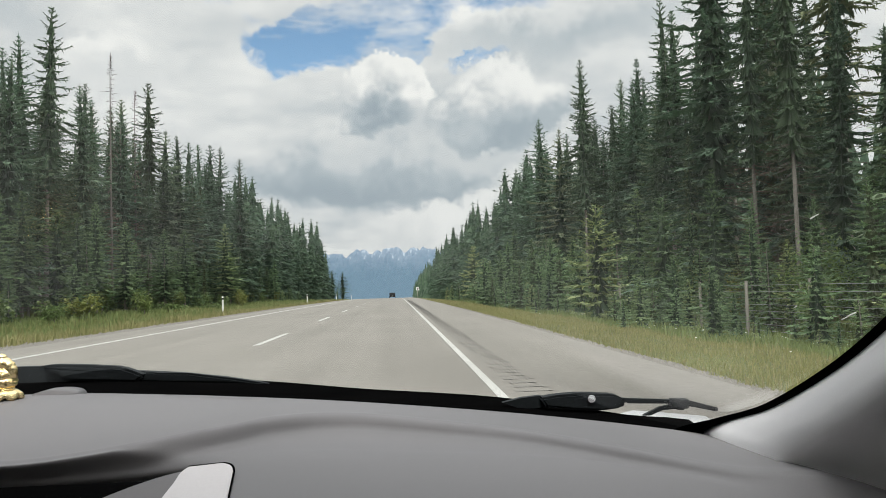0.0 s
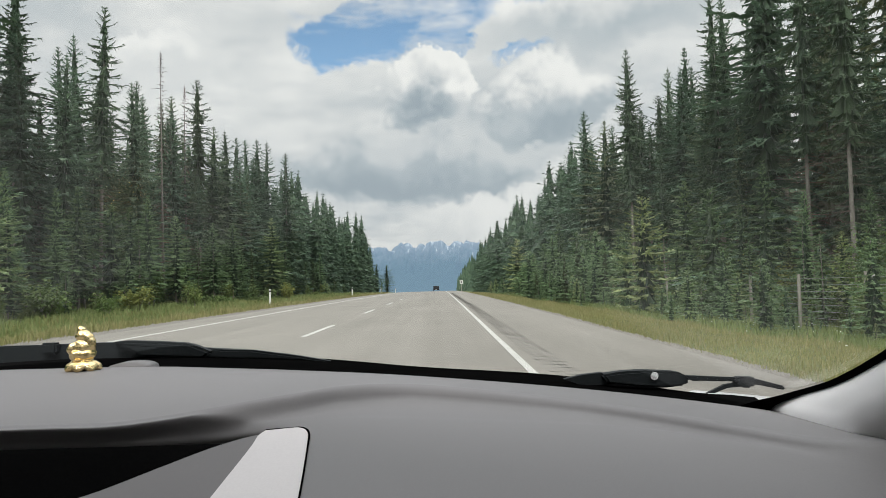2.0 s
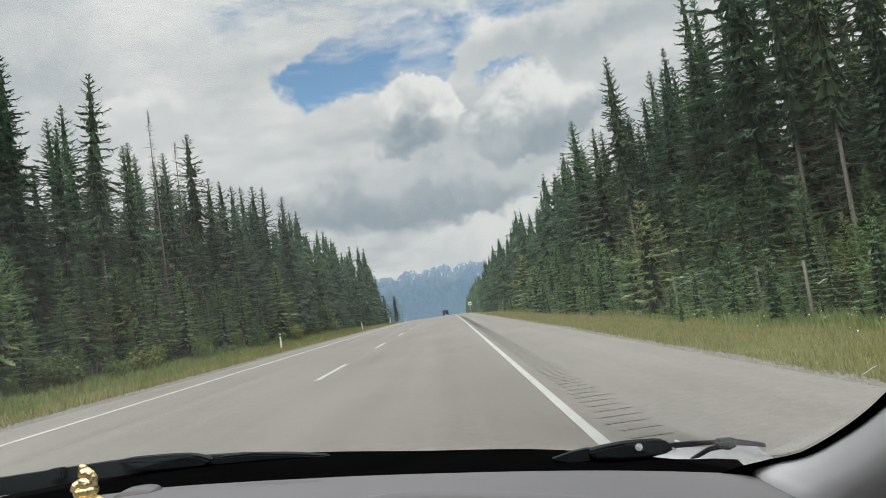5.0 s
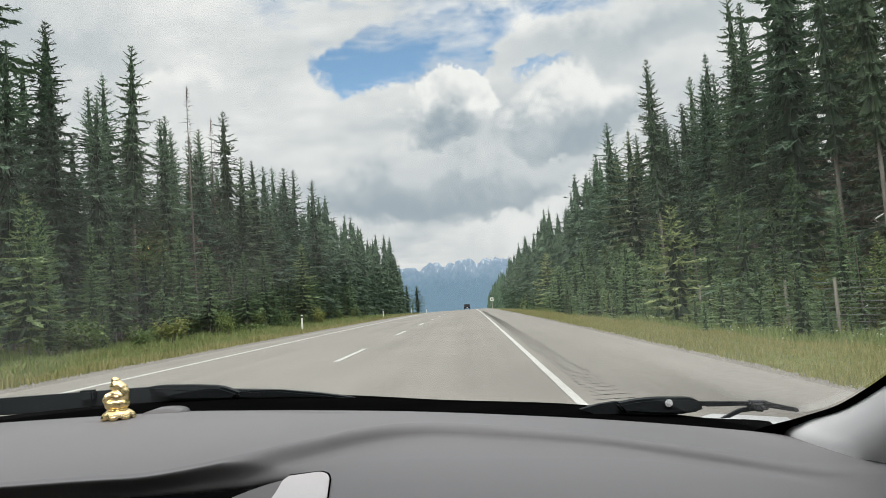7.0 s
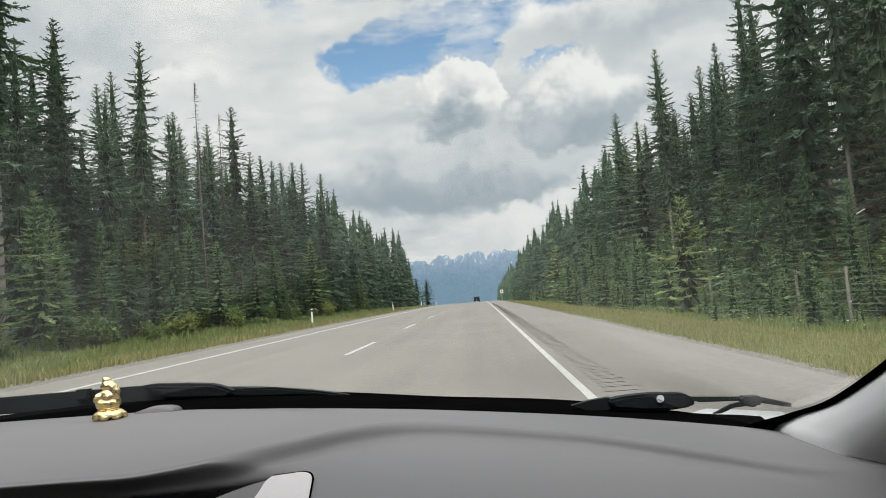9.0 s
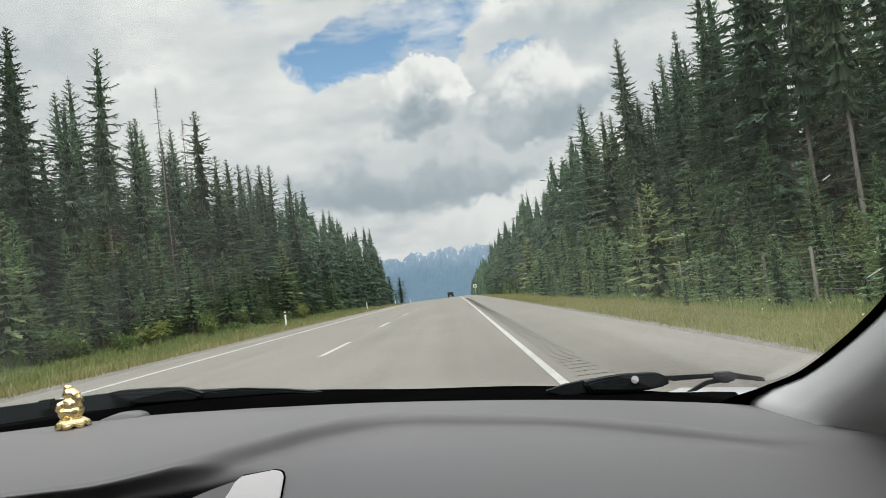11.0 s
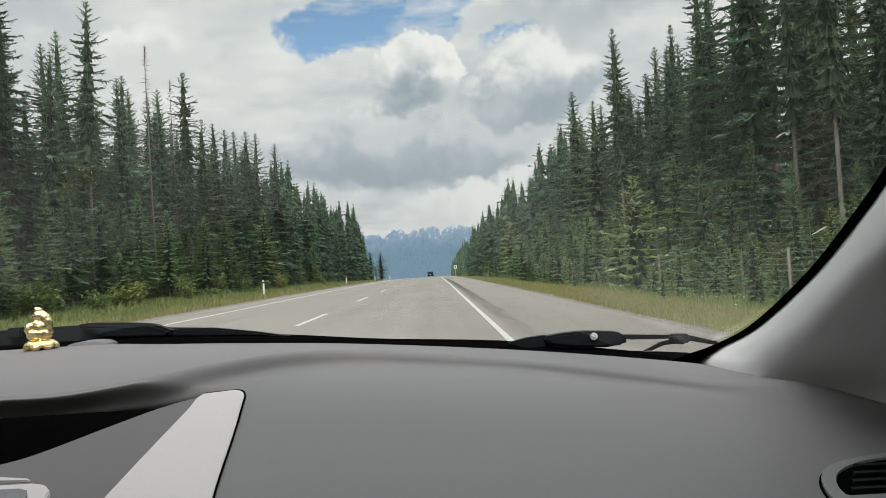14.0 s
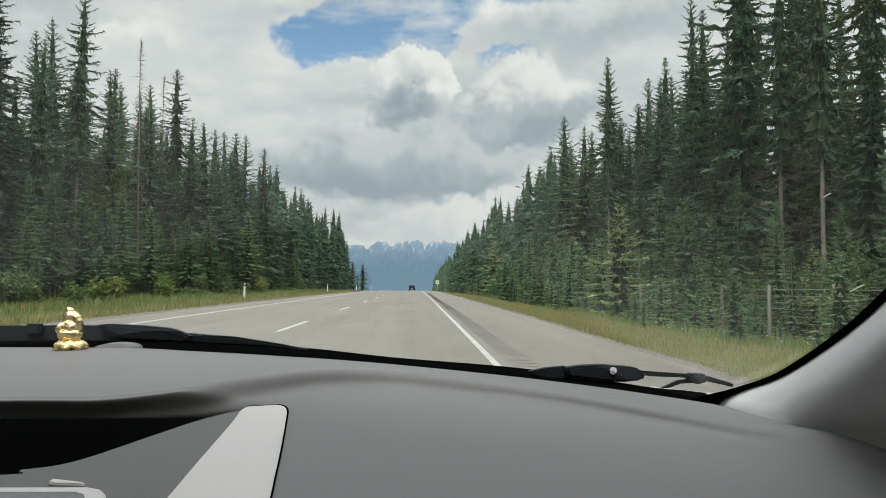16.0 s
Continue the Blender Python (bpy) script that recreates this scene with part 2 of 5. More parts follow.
M = dict(
    asphalt=asphalt("worn_asphalt", (0.174, 0.162, 0.143), (0.364, 0.340, 0.305)),
    paint=material("road_paint", (0.40, 0.39, 0.36), (0.70, 0.69, 0.65), 0.7, fine=45, coarse=2.5, sheen=0.3),
    groove=material("milled_groove", (0.195, 0.183, 0.163), (0.30, 0.282, 0.254), 0.9, fine=40, coarse=3),
    gravel=material("gravel", (0.15, 0.14, 0.12), (0.28, 0.262, 0.232), 0.95, fine=22, coarse=1.2, bump=0.9, depth=0.03, sheen=0.2),
    stone=material("pebble", (0.17, 0.158, 0.14), (0.32, 0.30, 0.27), 0.9, fine=30, coarse=8),
    soil=material("verge_soil", (0.085, 0.105, 0.038), (0.20, 0.205, 0.085), 0.95, fine=9, coarse=0.35, bump=0.8, depth=0.05, sheen=0.1),
    grass=leafy("meadow_grass", (0.170, 0.195, 0.070), (0.385, 0.362, 0.165), 0.0, 0.3),
    lush=leafy("lush_grass", (0.135, 0.185, 0.070), (0.310, 0.362, 0.145), 0.0, 0.35),
    straw=leafy("dry_grass", (0.264, 0.240, 0.108), (0.432, 0.390, 0.198), 0.0, 0.2),
    petal=material("white_petal", (0.75, 0.75, 0.68), (0.9, 0.9, 0.85), 0.6),
    spruce=leafy("spruce_needles", (0.043, 0.089, 0.060), (0.237, 0.358, 0.229), 0.3, 0.16),
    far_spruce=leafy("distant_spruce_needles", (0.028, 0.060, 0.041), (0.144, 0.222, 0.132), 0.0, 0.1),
    young=leafy("young_spruce_needles", (0.092, 0.172, 0.084), (0.335, 0.470, 0.235), 0.3, 0.24),
    pine=leafy("pine_needles", (0.039, 0.075, 0.046), (0.194, 0.275, 0.156), 0.3, 0.15),
    dead=leafy("dead_twigs", (0.10, 0.075, 0.06), (0.19, 0.155, 0.13), 0.2, 0.0),
    # the crowns' inner shade is painted into this darker green
    inner=leafy("shade_painted_needles", (0.027, 0.054, 0.033), (0.112, 0.168, 0.099), 0.2, 0.05),
    shrub=leafy("shrub_leaves", (0.080, 0.140, 0.042), (0.245, 0.325, 0.115), 0.25, 0.35),
    bark=material("grey_bark", (0.16, 0.147, 0.13), (0.36, 0.335, 0.30), 0.95, fine=14, coarse=1.5, bump=0.8, depth=0.02, spread=0.25, sheen=0.1),
    post=material("weathered_post", (0.25, 0.235, 0.20), (0.43, 0.40, 0.35), 0.9, fine=20, coarse=2, spread=0.15),
    wire=material("fence_wire", (0.30, 0.30, 0.30), (0.42, 0.42, 0.42), 0.5, 0.7),
    marker=material("white_marker", (0.74, 0.74, 0.71), (0.88, 0.88, 0.85), 0.5),
    dark=material("dark_band", (0.02, 0.02, 0.02), (0.04, 0.04, 0.04), 0.6),
    dash=material("grey_dash_plastic", (0.166, 0.158, 0.163), (0.199, 0.189, 0.195), 0.62, fine=900, coarse=5, bump=0.12, depth=0.0004, sheen=0.35),
    lower=material("grey_panel_plastic", (0.122, 0.112, 0.115), (0.145, 0.134, 0.137), 0.6, fine=900, coarse=5, bump=0.12, depth=0.0004, sheen=0.35),
    black=material("black_plastic", (0.0015, 0.0015, 0.0016), (0.004, 0.004, 0.004), 0.8, fine=300, coarse=8, sheen=0.0),
    wiper=material("wiper_rubber", (0.007, 0.009, 0.010), (0.017, 0.020, 0.022), 0.6, fine=200, coarse=12, sheen=0.15),
    silver=material("satin_silver_trim", (0.54, 0.50, 0.505), (0.61, 0.57, 0.575), 0.5, 0.0, fine=500, coarse=6, bump=0.05, depth=0.0003),
    rim=material("grey_rim", (0.20, 0.197, 0.2), (0.25, 0.246, 0.25), 0.5, fine=500, coarse=6, bump=0.05, depth=0.0003),
    chrome=material("chrome", (0.75, 0.75, 0.75), (0.85, 0.85, 0.85), 0.2, 1.0),
    pillar=material("pillar_trim", (0.78, 0.76, 0.775), (0.84, 0.82, 0.835), 0.8, fine=700, coarse=5, bump=0.15, depth=0.0005, sheen=0.3),
    liner=material("headliner", (0.60, 0.59, 0.58), (0.66, 0.65, 0.64), 0.95, fine=400, coarse=4),
    gold=material("polished_gold", (0.90, 0.65, 0.27), (0.99, 0.83, 0.50), 0.24, 1.0, fine=160, coarse=60, bump=0.5, depth=0.002),
    body=material("white_car_paint", (0.74, 0.74, 0.75), (0.80, 0.80, 0.81), 0.45, sheen=0.25, fine=100, coarse=2, bump=0.0),
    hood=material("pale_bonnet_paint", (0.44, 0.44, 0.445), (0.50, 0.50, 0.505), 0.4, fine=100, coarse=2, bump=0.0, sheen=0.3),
    tyre=material("tyre_rubber", (0.015, 0.015, 0.015), (0.035, 0.035, 0.035), 0.85),
    navy=material("dark_car_paint", (0.008, 0.009, 0.011), (0.016, 0.017, 0.020), 0.6, sheen=0.15),
    lamp=material("red_lamp", (0.02, 0.005, 0.005), (0.035, 0.006, 0.006), 0.3),
    glass=pane_glass("windscreen_glass"),
    screen=material("dark_display", (0.06, 0.06, 0.063), (0.16, 0.158, 0.16), 0.22, fine=60, coarse=18, bump=0.0),
    smear=material("dried_smear", (0.45, 0.45, 0.42), (0.7, 0.7, 0.66), 0.9, fine=900, coarse=200),
    print=material("grey_print", (0.03, 0.03, 0.031), (0.045, 0.045, 0.046), 0.7),
)


def distance(name, rock, wood, snow, snow_from):
    """Far slopes: rock over woods, snow in the gullies, under blue haze painted in as a glow."""
    m = bpy.data.materials.new(name)
    m.use_nodes = True
    g = Graph(m.node_tree)
    at = g.node("ShaderNodeTexCoord").outputs["Object"]
    z = g.node("ShaderNodeSeparateXYZ", Vector=at).outputs["Z"]
    squeezed = g.vec("MULTIPLY", at, (1.0, 0.35, 0.45))
    rough = g.noise(squeezed, 0.022, 8, 0.62)
    f = g.math("MULTIPLY", g.math("SUBTRACT", g.math("MULTIPLY_ADD", g.math("SUBTRACT", rough, 0.5), 230.0, z), snow_from * 0.62), 0.007, clamp=True)
    colour = g.mix(f, wood, rock)
    streak = g.noise(g.vec("MULTIPLY", at, (1.0, 0.3, 0.16)), 0.055, 5, 0.6)
    s = g.math("MULTIPLY", g.math("SUBTRACT", g.math("MULTIPLY_ADD", g.math("SUBTRACT", z, snow_from), 0.0014, streak), 0.625), 12.0, clamp=True)
    s = g.math("MULTIPLY", s, g.math("MULTIPLY", g.math("SUBTRACT", z, snow_from - 30.0), 0.03, clamp=True))
    colour = g.mix(s, colour, snow)
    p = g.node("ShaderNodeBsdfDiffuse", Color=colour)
    # the haze is an even blue glow mixed into the slopes
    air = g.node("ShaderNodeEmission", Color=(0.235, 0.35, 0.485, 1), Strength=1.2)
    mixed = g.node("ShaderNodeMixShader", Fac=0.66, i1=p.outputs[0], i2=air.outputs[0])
    g.node("ShaderNodeOutputMaterial", Surface=mixed.outputs[0])
    return m


M["range"] = distance("haze_glow_mountain", (0.27, 0.30, 0.32), (0.06, 0.11, 0.11), (0.85, 0.87, 0.9), 150.0)

# ---------------------------------------------------------------- mesh helpers


def mesh_of(name, verts, faces, mat, smooth=False):
    me = bpy.data.meshes.new(name)
    me.from_pydata([tuple(v) for v in verts], [], [tuple(f) for f in faces])
    me.materials.append(mat)
    if smooth:
        me.polygons.foreach_set("use_smooth", [True] * len(me.polygons))
    me.update()
    return me


def made(name, verts, faces, mat, parent=None, smooth=False, label=""):
    ob = new(name, mesh_of(name, verts, faces, mat, smooth))
    if parent:
        ob.parent = parent
    return tagged(ob, label)


def part(name, bm, mat, parent=None, label="", smooth=False):
    """Links a bmesh as one mesh object under a thing or a part."""
    me = bpy.data.meshes.new(name)
    bm.to_mesh(me)
    bm.free()
    me.materials.append(mat)
    if smooth:
        me.polygons.foreach_set("use_smooth", [True] * len(me.polygons))
    ob = new(name, me)
    if parent:
        ob.parent = parent
    return tagged(ob, label)


def thing(name, at=(0, 0, 0), **tags):
    ob = new(name)
    ob.empty_display_size = 0.1
    ob.location = at
    return tagged(ob, **tags)


def box(x0, x1, y0, y1, z0, z1, bevel=0.0):
    bm = bmesh.new()
    bmesh.ops.create_cube(bm, size=1.0)
    for v in bm.verts:
        v.co = Vector(((x0 + x1) / 2 + v.co.x * (x1 - x0), (y0 + y1) / 2 + v.co.y * (y1 - y0), (z0 + z1) / 2 + v.co.z * (z1 - z0)))
    if bevel:
        bmesh.ops.bevel(bm, geom=bm.edges[:], offset=bevel, segments=2, affect="EDGES")
    return bm


def rod(p, q, r0, r1, sides=8):
    """A tapered rod from p to q."""
    p, q = Vector(p), Vector(q)
    bm = bmesh.new()
    bmesh.ops.create_cone(bm, cap_ends=True, segments=sides, radius1=r0, radius2=r1, depth=(q - p).length)
    bmesh.ops.transform(bm, verts=bm.verts, matrix=Matrix.Translation((p + q) / 2) @ (q - p).to_track_quat("Z", "Y").to_matrix().to_4x4())
    return bm


def slab(outline, thick, axis=Vector((0, 1, 0)), bevel=0.0):
    """A flat outline of points, extruded along axis."""
    bm = bmesh.new()
    f = bm.faces.new([bm.verts.new(p) for p in outline])
    out = bmesh.ops.extrude_face_region(bm, geom=[f])
    bmesh.ops.translate(bm, verts=[v for v in out["geom"] if isinstance(v, bmesh.types.BMVert)], vec=axis.normalized() * thick)
    bmesh.ops.recalc_face_normals(bm, faces=bm.faces[:])
    if bevel:
        bmesh.ops.bevel(bm, geom=bm.edges[:], offset=bevel, segments=2, affect="EDGES")
    return bm


def curve(points, n):
    """A smooth line through points, in n steps (Catmull-Rom)."""
    p = np.array([points[0], *points, points[-1]], float)
    out = []
    for k in np.linspace(0, len(points) - 1 - 1e-9, n):
        i, f = int(k), k - int(k)
        a, b, c, d = p[i : i + 4]
        out.append(0.5 * (2 * b + (c - a) * f + (2 * a - 5 * b + 4 * c - d) * f**2 + (3 * b - a - 3 * c + d) * f**3))
    return np.array(out)


def along(points, x):
    """The value at x of a smooth line through points (x, value)."""
    c = curve(points, 20 * len(points))
    return float(np.interp(x, c[:, 0], c[:, 1]))


def grid_faces(rows, cols):
    return [(r * cols + c, r * cols + c + 1, (r + 1) * cols + c + 1, (r + 1) * cols + c) for r in range(rows - 1) for c in range(cols - 1)]

# ---------------------------------------------------------------- ground and road
FALL = 2.76e-5


def grade(y):
    """The road's height: level here, over a long crest ahead, then downhill."""
    if y <= 0:
        return 0.0
    return -FALL * y * y if y < 600 else -FALL * 360000 - 0.033 * (y - 600)


def verge(x):
    """The ground's height beside the road, across it."""
    if x > 3.3:
        return -0.06 - 0.70 * min(1.0, max(0.0, (x - 3.9) / 6.0)) ** 1.2 + 0.05 * max(0.0, x - 14.0)
    if x < -8.3:
        return -0.06 - 0.16 * min(1.0, max(0.0, (-9.2 - x) / 2.5)) ** 1.2 + 0.07 * min(9.0, max(0.0, -11.5 - x)) + 0.02 * max(0.0, -20.5 - x)
    return -0.12


def lie(x, y):
    """The ground's height at a place."""
    rise = verge(max(-60.0, min(60.0, x)))
    bumps = 0.0 if -9.0 < x < 3.8 else 0.10 * noise.noise((x * 0.23, y * 0.23, 3.0)) * min(1.0, max(x - 3.8, -9.0 - x) / 2)
    return grade(y) + rise + bumps


def ground_sheet():
    xs = [-4000, -1500, -500, -200, -90, -60, -45, -35, -28, -24, *np.arange(-21, -8.2, 0.6), -8.3, 3.3, *np.arange(3.9, 17, 0.5), 19, 23, 28, 36, 48, 60, 100, 250, 600, 1600, 4000]
    ys = [-600, -200, -80, -40, -20, -10, *np.arange(-4, 60, 1.0), *np.arange(60, 200, 5.0), *np.arange(200, 620, 20.0), 700, 900, 1300, 2000, 3000, 4400, 4900]
    verts = [(x, y, lie(x, y)) for y in ys for x in xs]
    ob = made("ground", verts, grid_faces(len(ys), len(xs)), M["soil"], smooth=True)
    tagged(ob, "grassy green and straw-coloured forest ground", "ground", kind="structure")


def strip(name, x0, x1, z, mat, label, category, y0=-60.0, y1=640.0, step=8.0, skirt=0.1, wobble=0.0):
    """A long band that follows the road, with sides going down into the ground."""
    rng = random.Random(name)
    ys = np.arange(y0, y1 + step, step)
    verts = []
    for y in ys:
        a, b = x0 + rng.uniform(-wobble, wobble), x1 + rng.uniform(-wobble, wobble)
        h = grade(y) + z
        verts += [(a, y, h - skirt), (a, y, h), (b, y, h), (b, y, h - skirt)]
    ob = made(name, verts, grid_faces(len(ys), 4), mat)
    return tagged(ob, label, category, kind="structure")


ground_sheet()
strip("road", -8.25, 3.25, 0.0, M["asphalt"], "worn light-grey asphalt highway with coarse aggregate", "road")
strip("shoulder_near", 3.2, 3.46, -0.02, M["gravel"], "pale loose gravel shoulder beside the asphalt", "shoulder", step=0.7, wobble=0.12, y1=150, y0=-6)
strip("shoulder_far", -9.2, -8.2, -0.02, M["gravel"], "pale loose gravel shoulder beside the asphalt", "shoulder", step=0.9, wobble=0.12, y1=220, y0=-6)
strip("edge_line_near", 0.915, 1.005, 0.005, M["paint"], "solid white painted edge line", "road marking", step=4.0, skirt=0.005)
strip("edge_line_far", -6.86, -6.72, 0.005, M["paint"], "solid white painted edge line", "road marking", step=4.0, skirt=0.005)

lane_line = thing("lane_line", label="broken white lane line painted on asphalt", category="road marking", kind="structure")
for k in range(-3, 26):
    y0 = 15.3 + 12.1 * k
    n = 5
    verts = []
    for y in np.linspace(y0, y0 + 4.2, n):
        verts += [(-2.87, y, grade(y) + 0.001), (-2.87, y, grade(y) + 0.006), (-2.75, y, grade(y) + 0.006), (-2.75, y, grade(y) + 0.001)]
    made("dash", verts, grid_faces(n, 4), M["paint"], lane_line)


def rumble():
    """Short grooves milled across the shoulder, one after another, each a shallow dished scoop."""
    verts, faces = [], []
    rng = random.Random(4)
    for k in range(260):
        y = 4.0 + 0.33 * k
        h = grade(y) + 0.004
        x0, x1 = 1.14 + rng.uniform(-0.03, 0.03), 1.48 + rng.uniform(-0.04, 0.04)
        i = len(verts)
        verts += [(x0, y, h), (x1, y, h), (x1, y + 0.06, h - 0.003), (x0, y + 0.06, h - 0.003), (x1 - 0.02, y + 0.13, h), (x0 + 0.02, y + 0.13, h)]
        faces += [(i, i + 1, i + 2, i + 3), (i + 3, i + 2, i + 4, i + 5)]
    ob = made("rumble_strip", verts, faces, M["groove"])
    tagged(ob, "rumble strip of short grooves milled into the asphalt", "rumble strip", kind="stuff")


rumble()


def pebbles(name, x0, x1, y0, y1, count, seed):
    rng = random.Random(seed)
    verts, faces = [], []
    for _ in range(count):
        x, y, r = rng.uniform(x0, x1), y0 + (y1 - y0) * rng.random() ** 1.6, rng.uniform(0.012, 0.04)
        h = grade(y) + (-0.022 if x < 3.46 else verge(x))
        i = len(verts)
        for a in range(5):
            verts.append((x + r * math.cos(a * 1.257) * rng.uniform(0.7, 1.2), y + r * math.sin(a * 1.257) * rng.uniform(0.7, 1.2), h))
        verts.append((x, y, h + r * 0.8))
        faces += [(i + a, i + (a + 1) % 5, i + 5) for a in range(5)]
    ob = made(name, verts, faces, M["stone"])
    tagged(ob, "loose pale stones scattered along the shoulder", "gravel", kind="stuff")


pebbles("gravel_stones", 3.2, 3.6, 4, 40, 2200, 1)
pebbles("gravel_stones", -9.4, -8.1, 10, 60, 3000, 2)


def tuft_field(name, mat, count, place, tall, wide, seed, label, category="grass"):
    """Bent blades of grass, each two tapering pieces, scattered where place(rng) says."""
    rng = random.Random(seed)
    verts, faces = [], []
    for _ in range(count):
        x, y = place(rng)
        h = lie(x, y)
        a, t, w = rng.uniform(0, 6.283), tall * rng.uniform(0.5, 1.25) * (0.85 + 0.9 * noise.noise((x * 0.7, y * 0.45, 9.0))), wide * rng.uniform(0.6, 1.3) * (1 + y / 30)
        dx, dy = math.cos(a), math.sin(a)
        lean = t * rng.uniform(0.1, 0.55)
        b = rng.uniform(0, 6.283)
        lx, ly = math.cos(b) * lean, math.sin(b) * lean
        i = len(verts)
        verts += [(x - dx * w, y - dy * w, h - 0.02), (x + dx * w, y + dy * w, h - 0.02), (x + lx * 0.35 + dx * w * 0.7, y + ly * 0.35 + dy * w * 0.7, h + t * 0.6), (x + lx * 0.35 - dx * w * 0.7, y + ly * 0.35 - dy * w * 0.7, h + t * 0.6), (x + lx, y + ly, h + t)]
        faces += [(i, i + 1, i + 2, i + 3), (i + 3, i + 2, i + 4)]
    ob = made(name, verts, faces, mat)
    tagged(ob, label, category, kind="stuff")


def near(x0, x1, y0, y1, power=1.7):
    return lambda rng: (rng.uniform(x0, x1), y0 + (y1 - y0) * rng.random() ** power)


tuft_field("meadow_grass", M["grass"], 50000, near(3.4, 8.2, 4, 95), 0.10, 0.0042, 11, "tall yellow-green roadside grass")
tuft_field("dry_grass", M["straw"], 13000, near(3.36, 6.6, 4, 95), 0.14, 0.004, 12, "straw-coloured seeding grass on the verge")
tuft_field("lush_grass", M["lush"], 26000, near(6.8, 15.0, 6, 95), 0.28, 0.012, 13, "lush green undergrowth at the forest edge")
tuft_field("verge_grass", M["grass"], 22000, near(-14.5, -9.0, 12, 130), 0.24, 0.012, 14, "yellow-green roadside grass")
tuft_field("verge_straw", M["straw"], 7000, near(-11.5, -8.9, 12, 130), 0.24, 0.009, 15, "straw-coloured seeding grass on the verge")
tuft_field("verge_lush", M["lush"], 20000, near(-18.0, -10.4, 12, 130), 0.30, 0.015, 16, "lush green undergrowth at the forest edge")


def flowers(name, place, count, seed):
    rng = random.Random(seed)
    verts, faces = [], []
    for _ in range(count):
        x, y = place(rng)
        h, r = lie(x, y) + rng.uniform(0.22, 0.36), rng.uniform(0.010, 0.019)
        i = len(verts)
        verts.append((x, y, h + r * 0.5))
        verts += [(x + r * math.cos(a), y + r * math.sin(a), h + rng.uniform(-0.3, 0.3) * r) for a in np.arange(7) * 0.8976]
        faces += [(i, i + 1 + a, i + 1 + (a + 1) % 7) for a in range(7)]
    ob = made(name, verts, faces, M["petal"])
    tagged(ob, "small white wildflowers in the roadside grass", "flowers", kind="stuff")


flowers("wildflowers", near(4.6, 9.5, 6, 60), 170, 21)

# ---------------------------------------------------------------- trees


def kite(verts, faces, p, along_, side, length, width, droop):
    """One spray of needles: a drooping, pointed blade of four corners."""
    q = p + along_ * length * 0.45
    tip = p + along_ * length + Vector((0, 0, -droop * length))
    i = len(verts)
    verts += [p, q + side * width, tip, q - side * width]
    faces += [(i, i + 1, i + 2, i + 3)]


def outline(f, bulge=0.52):
    """How wide a crown is at the part f of its height: a straight cone at the tip, fuller below."""
    return (1 - math.exp(-(1 - f) / bulge)) / (1 - math.exp(-1 / bulge))


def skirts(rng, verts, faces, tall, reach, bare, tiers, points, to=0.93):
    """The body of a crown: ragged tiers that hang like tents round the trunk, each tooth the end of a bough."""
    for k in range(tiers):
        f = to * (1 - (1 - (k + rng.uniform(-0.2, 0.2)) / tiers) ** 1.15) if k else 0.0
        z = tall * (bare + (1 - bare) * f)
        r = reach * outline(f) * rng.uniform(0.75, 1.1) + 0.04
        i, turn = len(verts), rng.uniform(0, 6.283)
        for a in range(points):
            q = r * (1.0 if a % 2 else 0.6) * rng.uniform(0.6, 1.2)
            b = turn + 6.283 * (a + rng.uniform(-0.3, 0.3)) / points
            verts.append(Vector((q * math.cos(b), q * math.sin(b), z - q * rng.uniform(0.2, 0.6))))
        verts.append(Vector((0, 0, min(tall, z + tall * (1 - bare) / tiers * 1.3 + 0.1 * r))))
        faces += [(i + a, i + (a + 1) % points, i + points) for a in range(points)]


def blade(verts, faces, p, d, across, length, width):
    """One twig of needles: a narrow pointed blade."""
    i = len(verts)
    verts += [p - across * width, p + across * width, p + d * length]
    faces.append((i, i + 1, i + 2))


